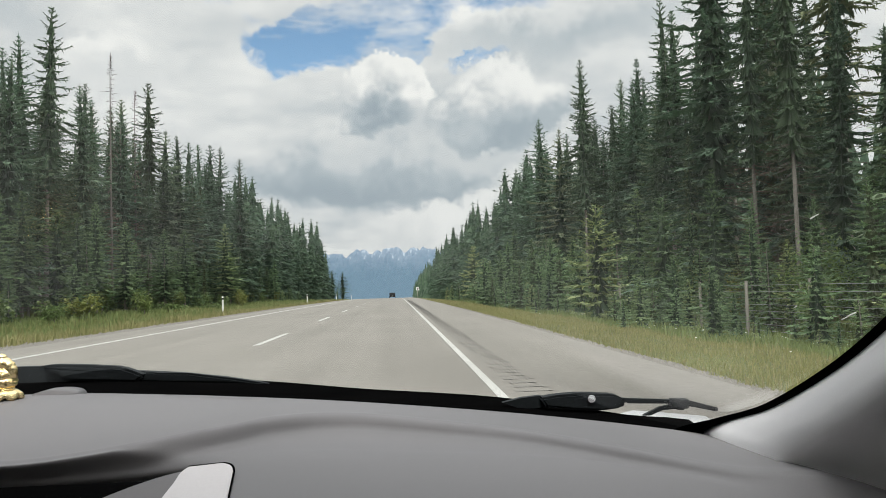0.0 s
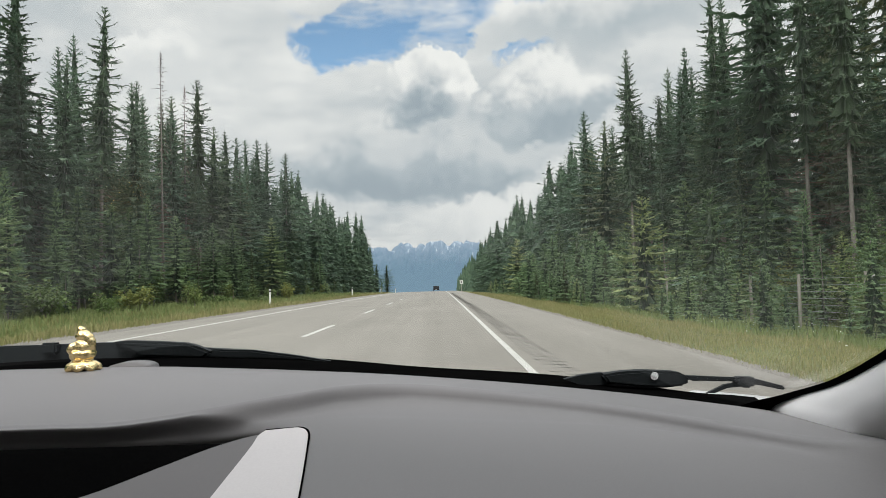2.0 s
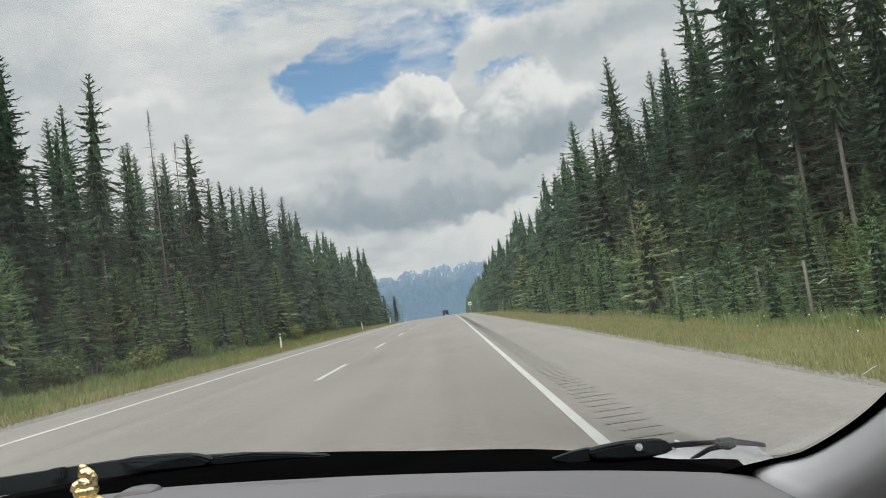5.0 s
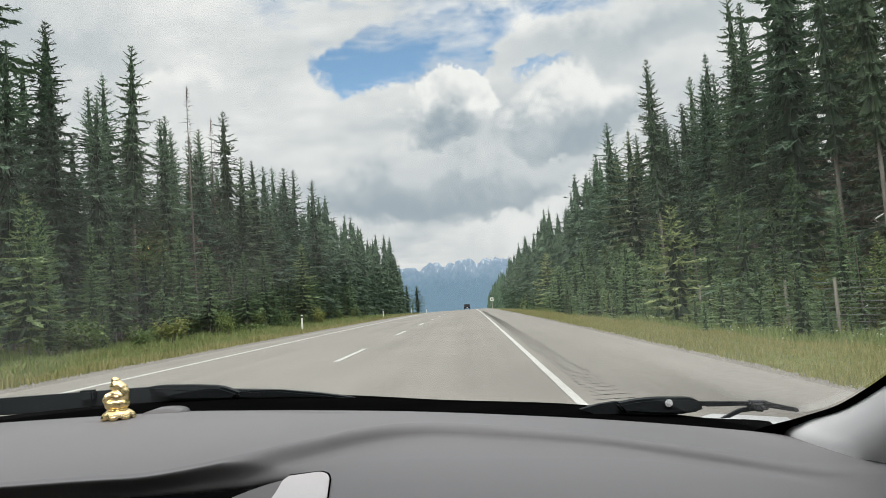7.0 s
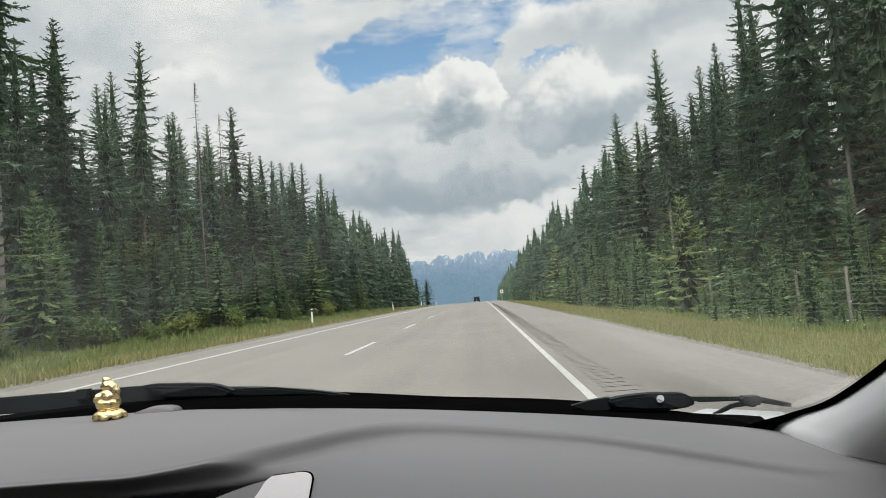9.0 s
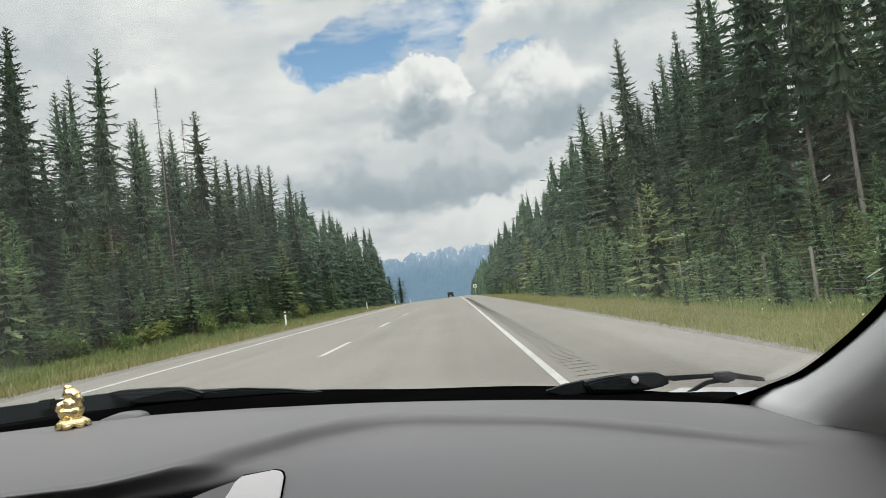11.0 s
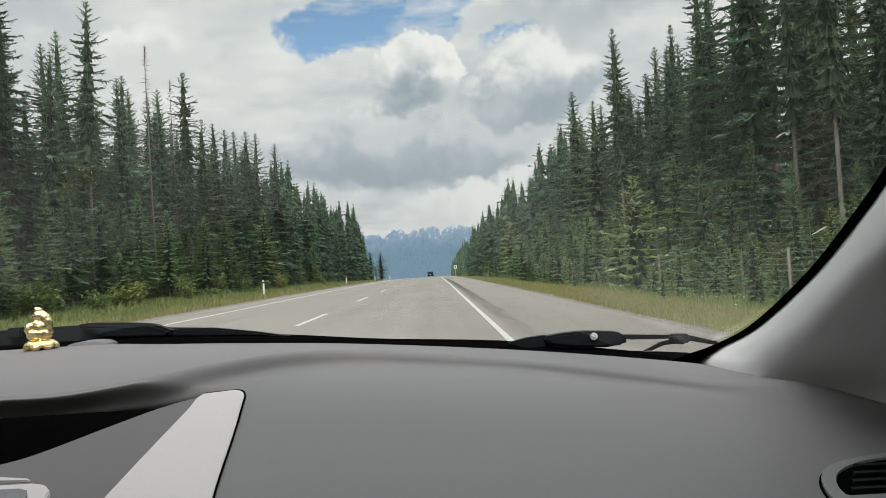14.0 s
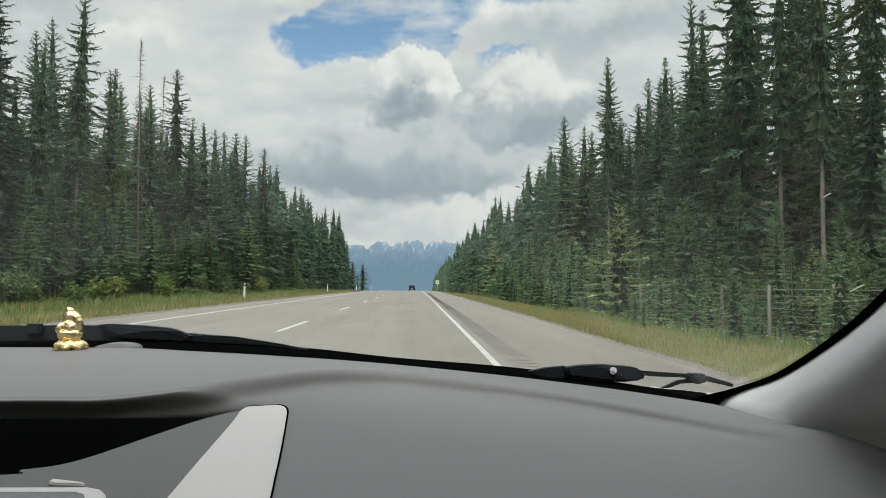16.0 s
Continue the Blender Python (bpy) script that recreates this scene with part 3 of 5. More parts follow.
def conifer(seed, tall, reach, bare, whorls, boughs, sprays, droop=0.3, ragged=0.25, thick=1.0, body=0.32, tiers=34, core=True, full=1.0):
    """Needles of a conifer: tiers of boughs that sag and turn up at their ends, long below and short above, each bough a flat frond fringed with twigs. bare: part of the trunk without boughs."""
    rng = random.Random(seed)
    verts, faces = [], []
    up = Vector((0, 0, 1))
    for w in range(whorls):
        f = 1 - (1 - (w + rng.random() * 0.35) / whorls) ** 1.3
        z = tall * (bare + (1 - bare) * f)
        r = reach * outline(f) * rng.uniform(1 - ragged, 1 + ragged * 0.6) + 0.08
        if f < 0.15:
            r *= 0.75 + f * 1.6
        turn0 = rng.uniform(0, 6.28)
        count = boughs if f < 0.8 else max(5, boughs - 2)
        for b in range(count):
            if rng.random() < ragged * 0.35 * (1 - f):
                continue
            a = turn0 + 6.283 * (b + rng.uniform(-0.35, 0.35)) / count
            out = Vector((math.cos(a), math.sin(a), 0))
            side = Vector((-out.y, out.x, 0))
            long_ = r * rng.uniform(0.6, 1.15)
            rise = rng.uniform(-0.16, 0.06) + 0.8 * f**4
            sag = droop * (1.0 - 0.5 * f) * rng.uniform(0.7, 1.3)
            base = Vector((0, 0, z + rng.uniform(-0.05, 0.05)))

            def at(u):
                return base + out * long_ * u + up * long_ * (rise * u - sag * u * u + 0.22 * u**4)

            n = max(min(6, sprays), int(sprays * (0.25 + 0.75 * min(1.0, long_ / reach * 1.2))))
            for u in (0.1, 0.36, 0.62):
                d = at(u + 0.1) - at(u)
                twist = rng.uniform(-0.35, 0.35)
                kite(verts, faces, at(u), d.normalized(), side * math.cos(twist) + up * math.sin(twist), long_ * 0.44, (0.02 + long_ * rng.uniform(0.075, 0.12) * (1.15 - 0.7 * u)) * full, 0.08)
            for s in range(n):
                u = 0.15 + 0.85 * (s + rng.uniform(0.1, 0.9)) / n
                hand = 1 if s % 2 else -1
                if rng.random() < 0.2:
                    d = out * 0.4 + side * hand * rng.uniform(0.0, 0.5) - up * rng.uniform(0.35, 1.0)
                else:
                    d = out * rng.uniform(0.5, 0.9) + side * hand * rng.uniform(0.4, 1.1) * (1.15 - 0.65 * u) + up * rng.uniform(-0.22, 0.12)
                d.normalize()
                across = d.cross(up + out * rng.uniform(-0.2, 0.9) + side * rng.uniform(-0.7, 0.7))
                across = across.normalized() if across.length > 0.05 else side
                length = thick * (0.15 + 0.2 * long_ * (1.15 - 0.75 * u)) * rng.uniform(0.6, 1.25)
                blade(verts, faces, at(u), d, across, length, (0.008 + length * rng.uniform(0.12, 0.2)) * full)
    if body and not core:
        skirts(rng, verts, faces, tall, reach * body, bare, tiers, 14)
    # the leader and its short upright shoots
    for k in range(16):
        a = rng.uniform(0, 6.283)
        lift = 0.0 if k < 2 else rng.uniform(0.5, 1.3)
        d = Vector((math.cos(a) * lift, math.sin(a) * lift, 1)).normalized()
        blade(verts, faces, Vector((0, 0, tall * 0.985 - 0.045 * k)), d, Vector((-math.sin(a), math.cos(a), 0)), 0.03 * tall if k < 2 else 0.12 + 0.012 * k, 0.028)
    return verts, faces


def twigs(seed, tall, bare, reach, count):
    """Bare dead branches on the shaded lower trunk."""
    rng = random.Random(seed)
    verts, faces = [], []
    for _ in range(count):
        z = tall * bare * rng.uniform(0.25, 1.15)
        a = rng.uniform(0, 6.283)
        d = Vector((math.cos(a), math.sin(a), rng.uniform(-0.35, 0.15)))
        p = Vector((0, 0, z))
        l = reach * rng.uniform(0.35, 0.9)
        i = len(verts)
        verts += [p + Vector((0, 0, 0.015)), p - Vector((0, 0, 0.015)), p + d * l]
        faces.append((i, i + 1, i + 2))
        for _ in range(3):
            q = p + d * l * rng.uniform(0.4, 0.9)
            e = (d + Vector((rng.uniform(-1, 1), rng.uniform(-1, 1), rng.uniform(-0.6, 0.2)))).normalized()
            i = len(verts)
            verts += [q + Vector((0, 0, 0.008)), q - Vector((0, 0, 0.008)), q + e * l * 0.35]
            faces.append((i, i + 1, i + 2))
    return verts, faces


def trunk_mesh(seed, tall, radius, sides=8):
    rng = random.Random(seed)
    rings = 7
    verts = []
    bx, by = rng.uniform(-0.15, 0.15), rng.uniform(-0.15, 0.15)
    for k in range(rings):
        f = k / (rings - 1)
        r = radius * (1 - f) ** 0.8 + 0.012 + (0.35 * radius if k == 0 else 0)
        for s in range(sides):
            a = 6.283 * s / sides
            verts.append((bx * math.sin(3 * f) + r * math.cos(a), by * math.sin(2.2 * f) + r * math.sin(a), -0.3 + f * (tall * 0.985 + 0.3)))
    faces = [(k * sides + s, k * sides + (s + 1) % sides, (k + 1) * sides + (s + 1) % sides, (k + 1) * sides + s) for k in range(rings - 1) for s in range(sides)]
    return verts, faces


KINDS = {}


def tree_kind(key, name, label, seed, tall, reach, bare, whorls, boughs, sprays, needles, dead=0, radius=0.16, group="roadside trees", **more):
    """One tree of a kind, built when first asked for; every later one is a copy of it."""
    KINDS[key] = dict(name=name, label=label, seed=seed, tall=tall, reach=reach, bare=bare, whorls=whorls, boughs=boughs, sprays=sprays, needles=needles, dead=dead, radius=radius, group=group, more=more, made=None)


def plant(key, x, y, scale=1.0, turn=0.0, lean=(0.0, 0.0), widen=1.0):
    k = KINDS[key]
    m = pose(x, y, lie(x, y) - 0.05, lean[0], lean[1], turn) @ Matrix.Diagonal((scale * widen, scale * widen, scale, 1))
    if k["made"]:
        return copy_thing(k["made"], m)
    tree = thing(k["name"], label=k["label"], category="tree" if "shrub" not in k["name"] else "shrub", group=k["group"])
    v, f = trunk_mesh(k["seed"], k["tall"], k["radius"])
    made("trunk", v, f, M["bark"], tree, smooth=True)
    v, f = conifer(k["seed"], k["tall"], k["reach"], k["bare"], k["whorls"], k["boughs"], k["sprays"], **k["more"])
    made("crown", v, f, M[k["needles"]], tree)
    # inner tiers take the darker green, so their shade lies in the colour
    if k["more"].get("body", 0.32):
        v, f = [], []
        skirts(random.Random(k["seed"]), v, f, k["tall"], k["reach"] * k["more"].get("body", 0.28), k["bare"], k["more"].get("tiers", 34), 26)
        made("inner_boughs", v, f, M["inner"], tree, label="dense inner boughs with shade painted into their green")
    if k["dead"]:
        v, f = twigs(k["seed"] + 5, k["tall"], max(k["bare"], 0.3), k["reach"], k["dead"])
        made("dead_branches", v, f, M["dead"], tree, label="bare grey dead branches")
    tree.matrix_basis = m
    k["made"] = tree
    return tree


SPRUCE = "tall dark green spruce at the forest edge"
PINE = "tall slender pine with a bare grey trunk and thin crown"
YOUNG = "young bright green spruce on the verge"
HALF = "half-grown green spruce with a pale slender trunk at the forest edge"
for n in range(4):
    tree_kind("spruce%d" % n, "spruce_tree", SPRUCE, 100 + n, 16.0, 2.8 + 0.18 * n, 0.03 + 0.07 * (n % 2), 36, 9, 84, "spruce", dead=30, radius=0.17, ragged=0.3 + 0.06 * n, thick=0.55)
    tree_kind("pine%d" % n, "pine_tree", PINE, 140 + n, 17.0, 2.15 + 0.17 * n, 0.28 + 0.06 * n, 24, 8, 28, "pine", dead=60, radius=0.16, ragged=0.45, droop=0.26, thick=0.85, body=0.3, tiers=18)
    tree_kind("mid%d" % n, "spruce_tree", SPRUCE, 180 + n, 16.0, 2.7 + 0.22 * n, 0.04, 32, 8, 26, "spruce", radius=0.17, ragged=0.32 + 0.05 * n, thick=0.85)
    tree_kind("half%d" % n, "half_grown_spruce", HALF, 240 + n, 8.0, 1.45 + 0.12 * n, 0.05 + 0.04 * n, 24, 8, 34, "young", dead=12, radius=0.075, ragged=0.28, thick=0.55, droop=0.24, tiers=22, group="half-grown verge trees")
    tree_kind("young%d" % n, "young_spruce", YOUNG, 260 + n, 3.6, 0.95 + 0.1 * n, 0.02, 17, 7, 22, "young", radius=0.05, ragged=0.22, thick=0.62, droop=0.16, tiers=16, group="young verge trees")
tree_kind("snag0", "dead_tree", "bare grey dead conifer with broken twigs", 300, 17.0, 0.95, 0.34, 34, 4, 7, "dead", dead=120, radius=0.085, ragged=0.6, droop=0.7, thick=0.6, body=0.0, full=0.55, group="dead trees")


def shrub_kind(seed, tall, reach, leaves, fine=1.0):
    """A loose deciduous bush: stems and a cloud of single leaves in clumps."""
    rng = random.Random(seed)
    bush = thing("shrub", label="leafy yellow-green shrub at the forest edge", category="shrub", group="verge shrubs")
    verts, faces = [], []
    tips = []
    bm = bmesh.new()
    for _ in range(9):
        a, t = rng.uniform(0, 6.283), rng.uniform(0.5, 1.0)
        tip = Vector((math.cos(a) * reach * rng.uniform(0.15, 0.75), math.sin(a) * reach * rng.uniform(0.15, 0.75), tall * t))
        tips += [tip * rng.uniform(0.45, 0.6), tip * rng.uniform(0.7, 0.85), tip]
        stem = rod((0, 0, -0.1), tip, 0.018, 0.005, 5)
        me = bpy.data.meshes.new("stem")
        stem.to_mesh(me)
        stem.free()
        bm.from_mesh(me)
        bpy.data.meshes.remove(me)
    part("stems", bm, M["bark"], bush)
    for _ in range(leaves):
        c = rng.choice(tips)
        p = c + Vector((rng.gauss(0, 0.22), rng.gauss(0, 0.22), rng.gauss(0, 0.18))) * reach
        d = Vector((rng.uniform(-1, 1), rng.uniform(-1, 1), rng.uniform(-0.7, 0.5))).normalized()
        s = d.cross(Vector((rng.uniform(-1, 1), rng.uniform(-1, 1), 1.2))).normalized()
        l = rng.uniform(0.09, 0.19) * fine
        kite(verts, faces, p, d, s, l, l * 0.36, 0.2)
    made("leaves", verts, faces, M["shrub"], bush)
    return bush


rng = random.Random(77)


far_spots = []


def forest(side):
    """Rows of trees along one side: full ones near, lighter ones further off."""
    first, depth_, low, high = (14.6, 12.0, 1.08, 1.30) if side > 0 else (-18.0, 12.0, 0.94, 1.19)
    last = 330.0 if side > 0 else 215.0
    y = 8.0 if side > 0 else 14.0
    while y < last:
        step = 1.85 + y * 0.010
        rows = 3
        for r in range(rows):
            off = [rng.uniform(0, 2.6), rng.uniform(3.2, 6.0), rng.uniform(6.8, depth_)][r]
            x = first + side * off
            yy = y + rng.uniform(-0.9, 0.9)
            s = rng.uniform(low, high) * (rng.uniform(0.85, 1.04) if r else rng.uniform(0.58, 1.02))
            if side > 0 and yy < 30:
                s *= 0.84
            # thinner stands beside the car
            if (side > 0 and yy < 27 and rng.random() < 0.55) or (side > 0 and r and yy < 50 and rng.random() < 0.45) or (side < 0 and yy < 44 and rng.random() < 0.26):
                continue
            if yy < 42:
                some = ["spruce%d", "spruce%d", "pine%d"] if r == 0 else ["mid%d", "pine%d"]
                key = rng.choice(some if side > 0 else ["spruce%d", "mid%d", "mid%d", "pine%d"]) % rng.randrange(4)
            elif yy < 95:
                key = rng.choice(["mid%d", "mid%d", "pine%d"]) % rng.randrange(4) if yy < 70 else "mid%d" % rng.randrange(4)
            else:
                far_spots.append((x, yy, s))
                continue
            plant(key, x, yy, s, rng.uniform(0, 360), (rng.uniform(-1.6, 1.6), rng.uniform(-1.6, 1.6)), rng.uniform(0.85, 1.2) * (0.84 if side > 0 and yy < 48 else 1.05))
        y += step * rng.uniform(0.7, 1.3)


forest(1)
forest(-1)
for x, y, s in ((-19, 52, 1.02), (17.5, 33, 1.05), (-20.4, 61, 1.0)):
    plant("snag0", x, y, s, rng.uniform(0, 360))
# small spruces before the tall ones
for k in range(64):
    y = 14 + 100 * (k / 64) ** 1.25 + rng.uniform(-1, 1)
    x = rng.uniform(6.6, 11.6) + (1.6 if y < 24 else 0.0)
    s = rng.uniform(0.45, 1.25) * (1.35 if rng.random() < 0.25 else 1.0)
    # low growth where the fence shows
    if 18 < y < 46 and k % 5:
        x, s = min(x, 10.4), min(s, 0.68)
    plant("young%d" % rng.randrange(4), x, y, s * (0.8 if y < 26 else 1.15), rng.uniform(0, 360))
for k in range(26):
    plant("young%d" % rng.randrange(4), rng.uniform(6.8, 10.4), 22 + 1.6 * k + rng.uniform(-1, 1), rng.uniform(0.28, 0.5) if k % 6 and k < 16 else rng.uniform(0.8, 1.5), rng.uniform(0, 360))
for k in range(30):
    y = 16 + 78 * (k / 30) ** 1.15 + rng.uniform(-1, 1)
    if y < 21 or (k % 2 and y < 46):
        continue
    plant("half%d" % rng.randrange(4), rng.uniform(9.4, 14.2) + (2.6 if y < 46 else 0.0), y, rng.uniform(0.5, 1.2), rng.uniform(0, 360))
for k in range(34):
    y = 20 + 110 * (k / 34) ** 1.2 + rng.uniform(-1, 1)
    plant("young%d" % rng.randrange(4), rng.uniform(-18.8, -16.0), y, rng.uniform(0.4, 1.5), rng.uniform(0, 360))
for k in range(30):
    y = 21 + 90 * (k / 30) ** 1.2 + rng.uniform(-1, 1)
    plant("half%d" % rng.randrange(4), rng.uniform(-18.4, -16.0), y, rng.uniform(0.45, 1.1), rng.uniform(0, 360))
for k in range(14):
    y = 30 + 60 * (k / 14) + rng.uniform(-1.5, 1.5)
    plant("half%d" % rng.randrange(4), rng.uniform(-18.0, -16.4), y, rng.uniform(0.6, 1.2), rng.uniform(0, 360))
for x, y in ((-19.5, 232), (-22, 243), (-18.5, 262)):
    plant("mid%d" % rng.randrange(4), x, y, rng.uniform(0.5, 0.62), rng.uniform(0, 360), widen=1.9)

# a dense clump of tall spruces, and the thicket at its foot behind the fence
for x, y, s in ((15.9, 41.0, 1.14), (17.0, 45.5, 1.22), (16.1, 49.0, 1.18), (18.6, 42.5, 1.26), (17.8, 53.0, 1.2)):
    plant("spruce%d" % rng.randrange(4), x, y, s, rng.uniform(0, 360), widen=0.95)
for x, y, s in ((14.0, 25.5, 0.86), (14.3, 29.0, 0.9), (13.9, 34.5, 0.92), (14.2, 40.0, 0.96), (14.0, 47.0, 1.0), (14.4, 56.0, 1.04)):
    plant("pine%d" % rng.randrange(2, 4), x, y, s, rng.uniform(0, 360), widen=0.8)
for k in range(22):
    y = 17 + 34 * k / 22 + rng.uniform(-0.6, 0.6)
    plant("half%d" % rng.randrange(4), rng.uniform(11.9, 13.8), y, rng.uniform(0.42, 0.85), rng.uniform(0, 360))
for k in range(34):
    y = 15.5 + 20 * k / 34 + rng.uniform(-0.5, 0.5)
    plant("young%d" % rng.randrange(4), rng.uniform(8.9, 11.0) + max(0.0, 20 - y) * 0.18, y, rng.uniform(0.3, 0.5) if k % 3 else rng.uniform(0.55, 0.85), rng.uniform(0, 360))
for k in range(20):
    y = 33 + 34 * k / 20 + rng.uniform(-0.6, 0.6)
    plant("young%d" % rng.randrange(4), rng.uniform(8.8, 10.8), y, rng.uniform(0.7, 1.3), rng.uniform(0, 360))

bushes = [shrub_kind(s, 1.5, 0.95, 900) for s in (31, 32, 33)]
tall_bush = shrub_kind(41, 2.9, 1.7, 3600, 0.65)
tall_bush.matrix_basis = pose(13.2, 23.0, lie(13.2, 23.0))
for k, (x, y, size) in enumerate(((13.0, 29.5, 0.75), (13.4, 36.0, 1.0))):
    copy_thing(tall_bush, pose(x, y, lie(x, y), 0, 0, 70 + 90 * k) @ Matrix.Diagonal((size, size, size, 1)))
spots = [(rng.uniform(11.8, 13.8), 14 + 70 * (k / 14) ** 1.2) for k in range(14)] + [(rng.uniform(-18.2, -15.2), 20 + 90 * (k / 26) ** 1.2) for k in range(26)] + [(rng.uniform(-16.0, -13.6), 24 + 60 * (k / 5) ** 1.1) for k in range(5)]
for k, (x, y) in enumerate(spots):
    m = pose(x, y, lie(x, y), 0, 0, rng.uniform(0, 360)) @ Matrix.Diagonal((*[rng.uniform(0.55, 1.35)] * 2, rng.uniform(0.5, 1.25), 1))
    if k < 3:
        bushes[k].matrix_basis = m
    else:
        copy_thing(bushes[k % 3], m)


def far_woods():
    """The forest behind and beyond, too far to tell its trees apart."""
    r = random.Random(9)
    verts, faces = [], []

    def stand(x, y, tall):
        h = lie(x, y)
        for lv in range(6):
            f = lv / 6
            rad = (1 - f) * tall * 0.15 * r.uniform(0.8, 1.2) + 0.1
            z = h + tall * (0.08 + 0.86 * f)
            i = len(verts)
            n = 7
            turn = r.uniform(0, 6)
            for a in range(n):
                q = rad * (1.0 if a % 2 else 0.55) * r.uniform(0.8, 1.2)
                verts.append((x + q * math.cos(turn + 6.283 * a / n), y + q * math.sin(turn + 6.283 * a / n), z - rad * 0.35))
            verts.append((x, y, z + tall * 0.2))
            faces.extend([(i + a, i + (a + 1) % n, i + n) for a in range(n)])

    shapes = [conifer(400 + n, 16.0, 2.4 + 0.22 * n, 0.03, 20, 5, 2, ragged=0.35, thick=1.3, body=0.6, tiers=22, core=False, full=1.5) for n in range(4)]
    shapes = [(np.array([tuple(p) for p in v]), f) for v, f in shapes]
    for x, y, s in far_spots:
        p, corners = shapes[r.randrange(4)]
        a, w, i = r.uniform(0, 6.283), s * r.uniform(0.95, 1.35), len(verts)
        q = np.stack([(p[:, 0] * math.cos(a) - p[:, 1] * math.sin(a)) * w + x, (p[:, 0] * math.sin(a) + p[:, 1] * math.cos(a)) * w + y, p[:, 2] * s + lie(x, y)], 1)
        verts.extend(map(tuple, q))
        faces.extend(tuple(i + c for c in f) for f in corners)
    for _ in range(500):
        y = 20 + 320 * r.random()
        stand(27.5 + 30 * r.random(), y, r.uniform(15, 19))
    for _ in range(420):
        stand(14.6 + 26 * r.random() ** 1.5, 325 + 320 * r.random(), r.uniform(15, 19))
    for _ in range(450):
        y = 20 + 195 * r.random()
        stand(-30.5 - 34 * r.random(), y, r.uniform(12.5, 16.5))
    for _ in range(320):
        stand(-45 - 60 * r.random(), 215 + 400 * r.random(), r.uniform(10, 14))
    for side in (1, -1):
        for _ in range(240):
            stand(side * (20 + 22 * r.random()), -60 + 70 * r.random(), r.uniform(13, 17))
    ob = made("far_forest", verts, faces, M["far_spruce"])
    tagged(ob, "dense dark conifer forest filling the land behind", "forest", kind="stuff")


far_woods()

# ---------------------------------------------------------------- fence, markers, sign
GATE = 3.6
fence = thing("fence", label="tall wildlife fence of weathered wooden posts and wire", category="fence")
for k in range(16):
    y = 13.0 + GATE * k
    x = 11.3 + 0.2 * noise.noise((k, 0.5, 0))
    h = lie(x, y)
    part("post", rod((x, y, h - 0.3), (x + rng.uniform(-0.05, 0.05), y, h + 1.75), 0.062, 0.052, 8), M["post"], fence)
for n in range(8):
    pts = [(11.3, 13.0 + GATE * k, lie(11.3, 13.0 + GATE * k) + 0.2 + 0.2 * n) for k in range(16)]
    bm = bmesh.new()
    for p, q in zip(pts, pts[1:]):
        me = bpy.data.meshes.new("w")
        b = rod(p, q, 0.006, 0.006, 4)
        b.to_mesh(me)
        b.free()
        bm.from_mesh(me)
        bpy.data.meshes.remove(me)
    part("wire", bm, M["wire"], fence)


def marker_post(x, y):
    h = lie(x, y)
    p = thing("marker_post", (x, y, h), label="slim white roadside marker post with a dark band", category="marker post", group="marker posts")
    part("stake", box(-0.05, 0.05, -0.02, 0.02, -0.25, 1.08, 0.012), M["marker"], p)
    part("reflector", box(-0.052, 0.052, -0.024, 0.024, 0.90, 1.0, 0.004), M["dark"], p, "dark reflector band")


for y in (43.0, 83.0, 123.0, 163.0):
    marker_post(-9.7, y)


def road_sign(x, y):
    h = lie(x, y)
    s = thing("road_sign", (x, y, h), label="small white road sign on a wooden post", category="road sign")
    part("pole", box(-0.06, 0.06, 0.0, 0.1, -0.3, 2.5, 0.01), M["post"], s)
    part("panel", box(-0.38, 0.38, -0.03, -0.005, 1.75, 2.55, 0.012), M["marker"], s)
    part("symbol", box(-0.16, 0.16, -0.036, -0.031, 1.95, 2.32), M["dark"], s, "dark unreadable symbol")


road_sign(4.9, 176.0)


def car_ahead(x, y):
    """A dark car seen from behind, far down the lane."""
    c = thing("car_ahead", (x, y, grade(y)), label="dark car driving far ahead in the lane", category="car")
    shape = [(-2.1, 0.35), (-2.15, 0.8), (-2.0, 1.05), (-1.6, 1.62), (0.3, 1.66), (0.9, 1.15), (2.1, 0.95), (2.2, 0.4)]
    part("body", slab([(-0.88, a, z) for a, z in shape], 1.76, Vector((1, 0, 0)), 0.06), M["navy"], c)
    part("rear_window", slab([(-0.66, -1.93, 1.12), (0.66, -1.93, 1.12), (0.58, -1.66, 1.52), (-0.58, -1.66, 1.52)], 0.02, Vector((0, -1, 0.7))), M["wiper"], c)
    for sx in (-1, 1):
        part("tail_lamp", box(sx * 0.8 - 0.03, sx * 0.8 + 0.03, -2.2, -2.1, 0.82, 0.92, 0.01), M["lamp"], c)
        for wy in (-1.35, 1.35):
            part("wheel", rod((sx * 0.72, wy, 0.33), (sx * 0.92, wy, 0.33), 0.33, 0.33, 20), M["tyre"], c)
    part("number_plate", box(-0.2, 0.2, -2.19, -2.16, 0.6, 0.72), M["marker"], c, "blank pale plate")


car_ahead(-1.3, 232.0)

# ---------------------------------------------------------------- mountains


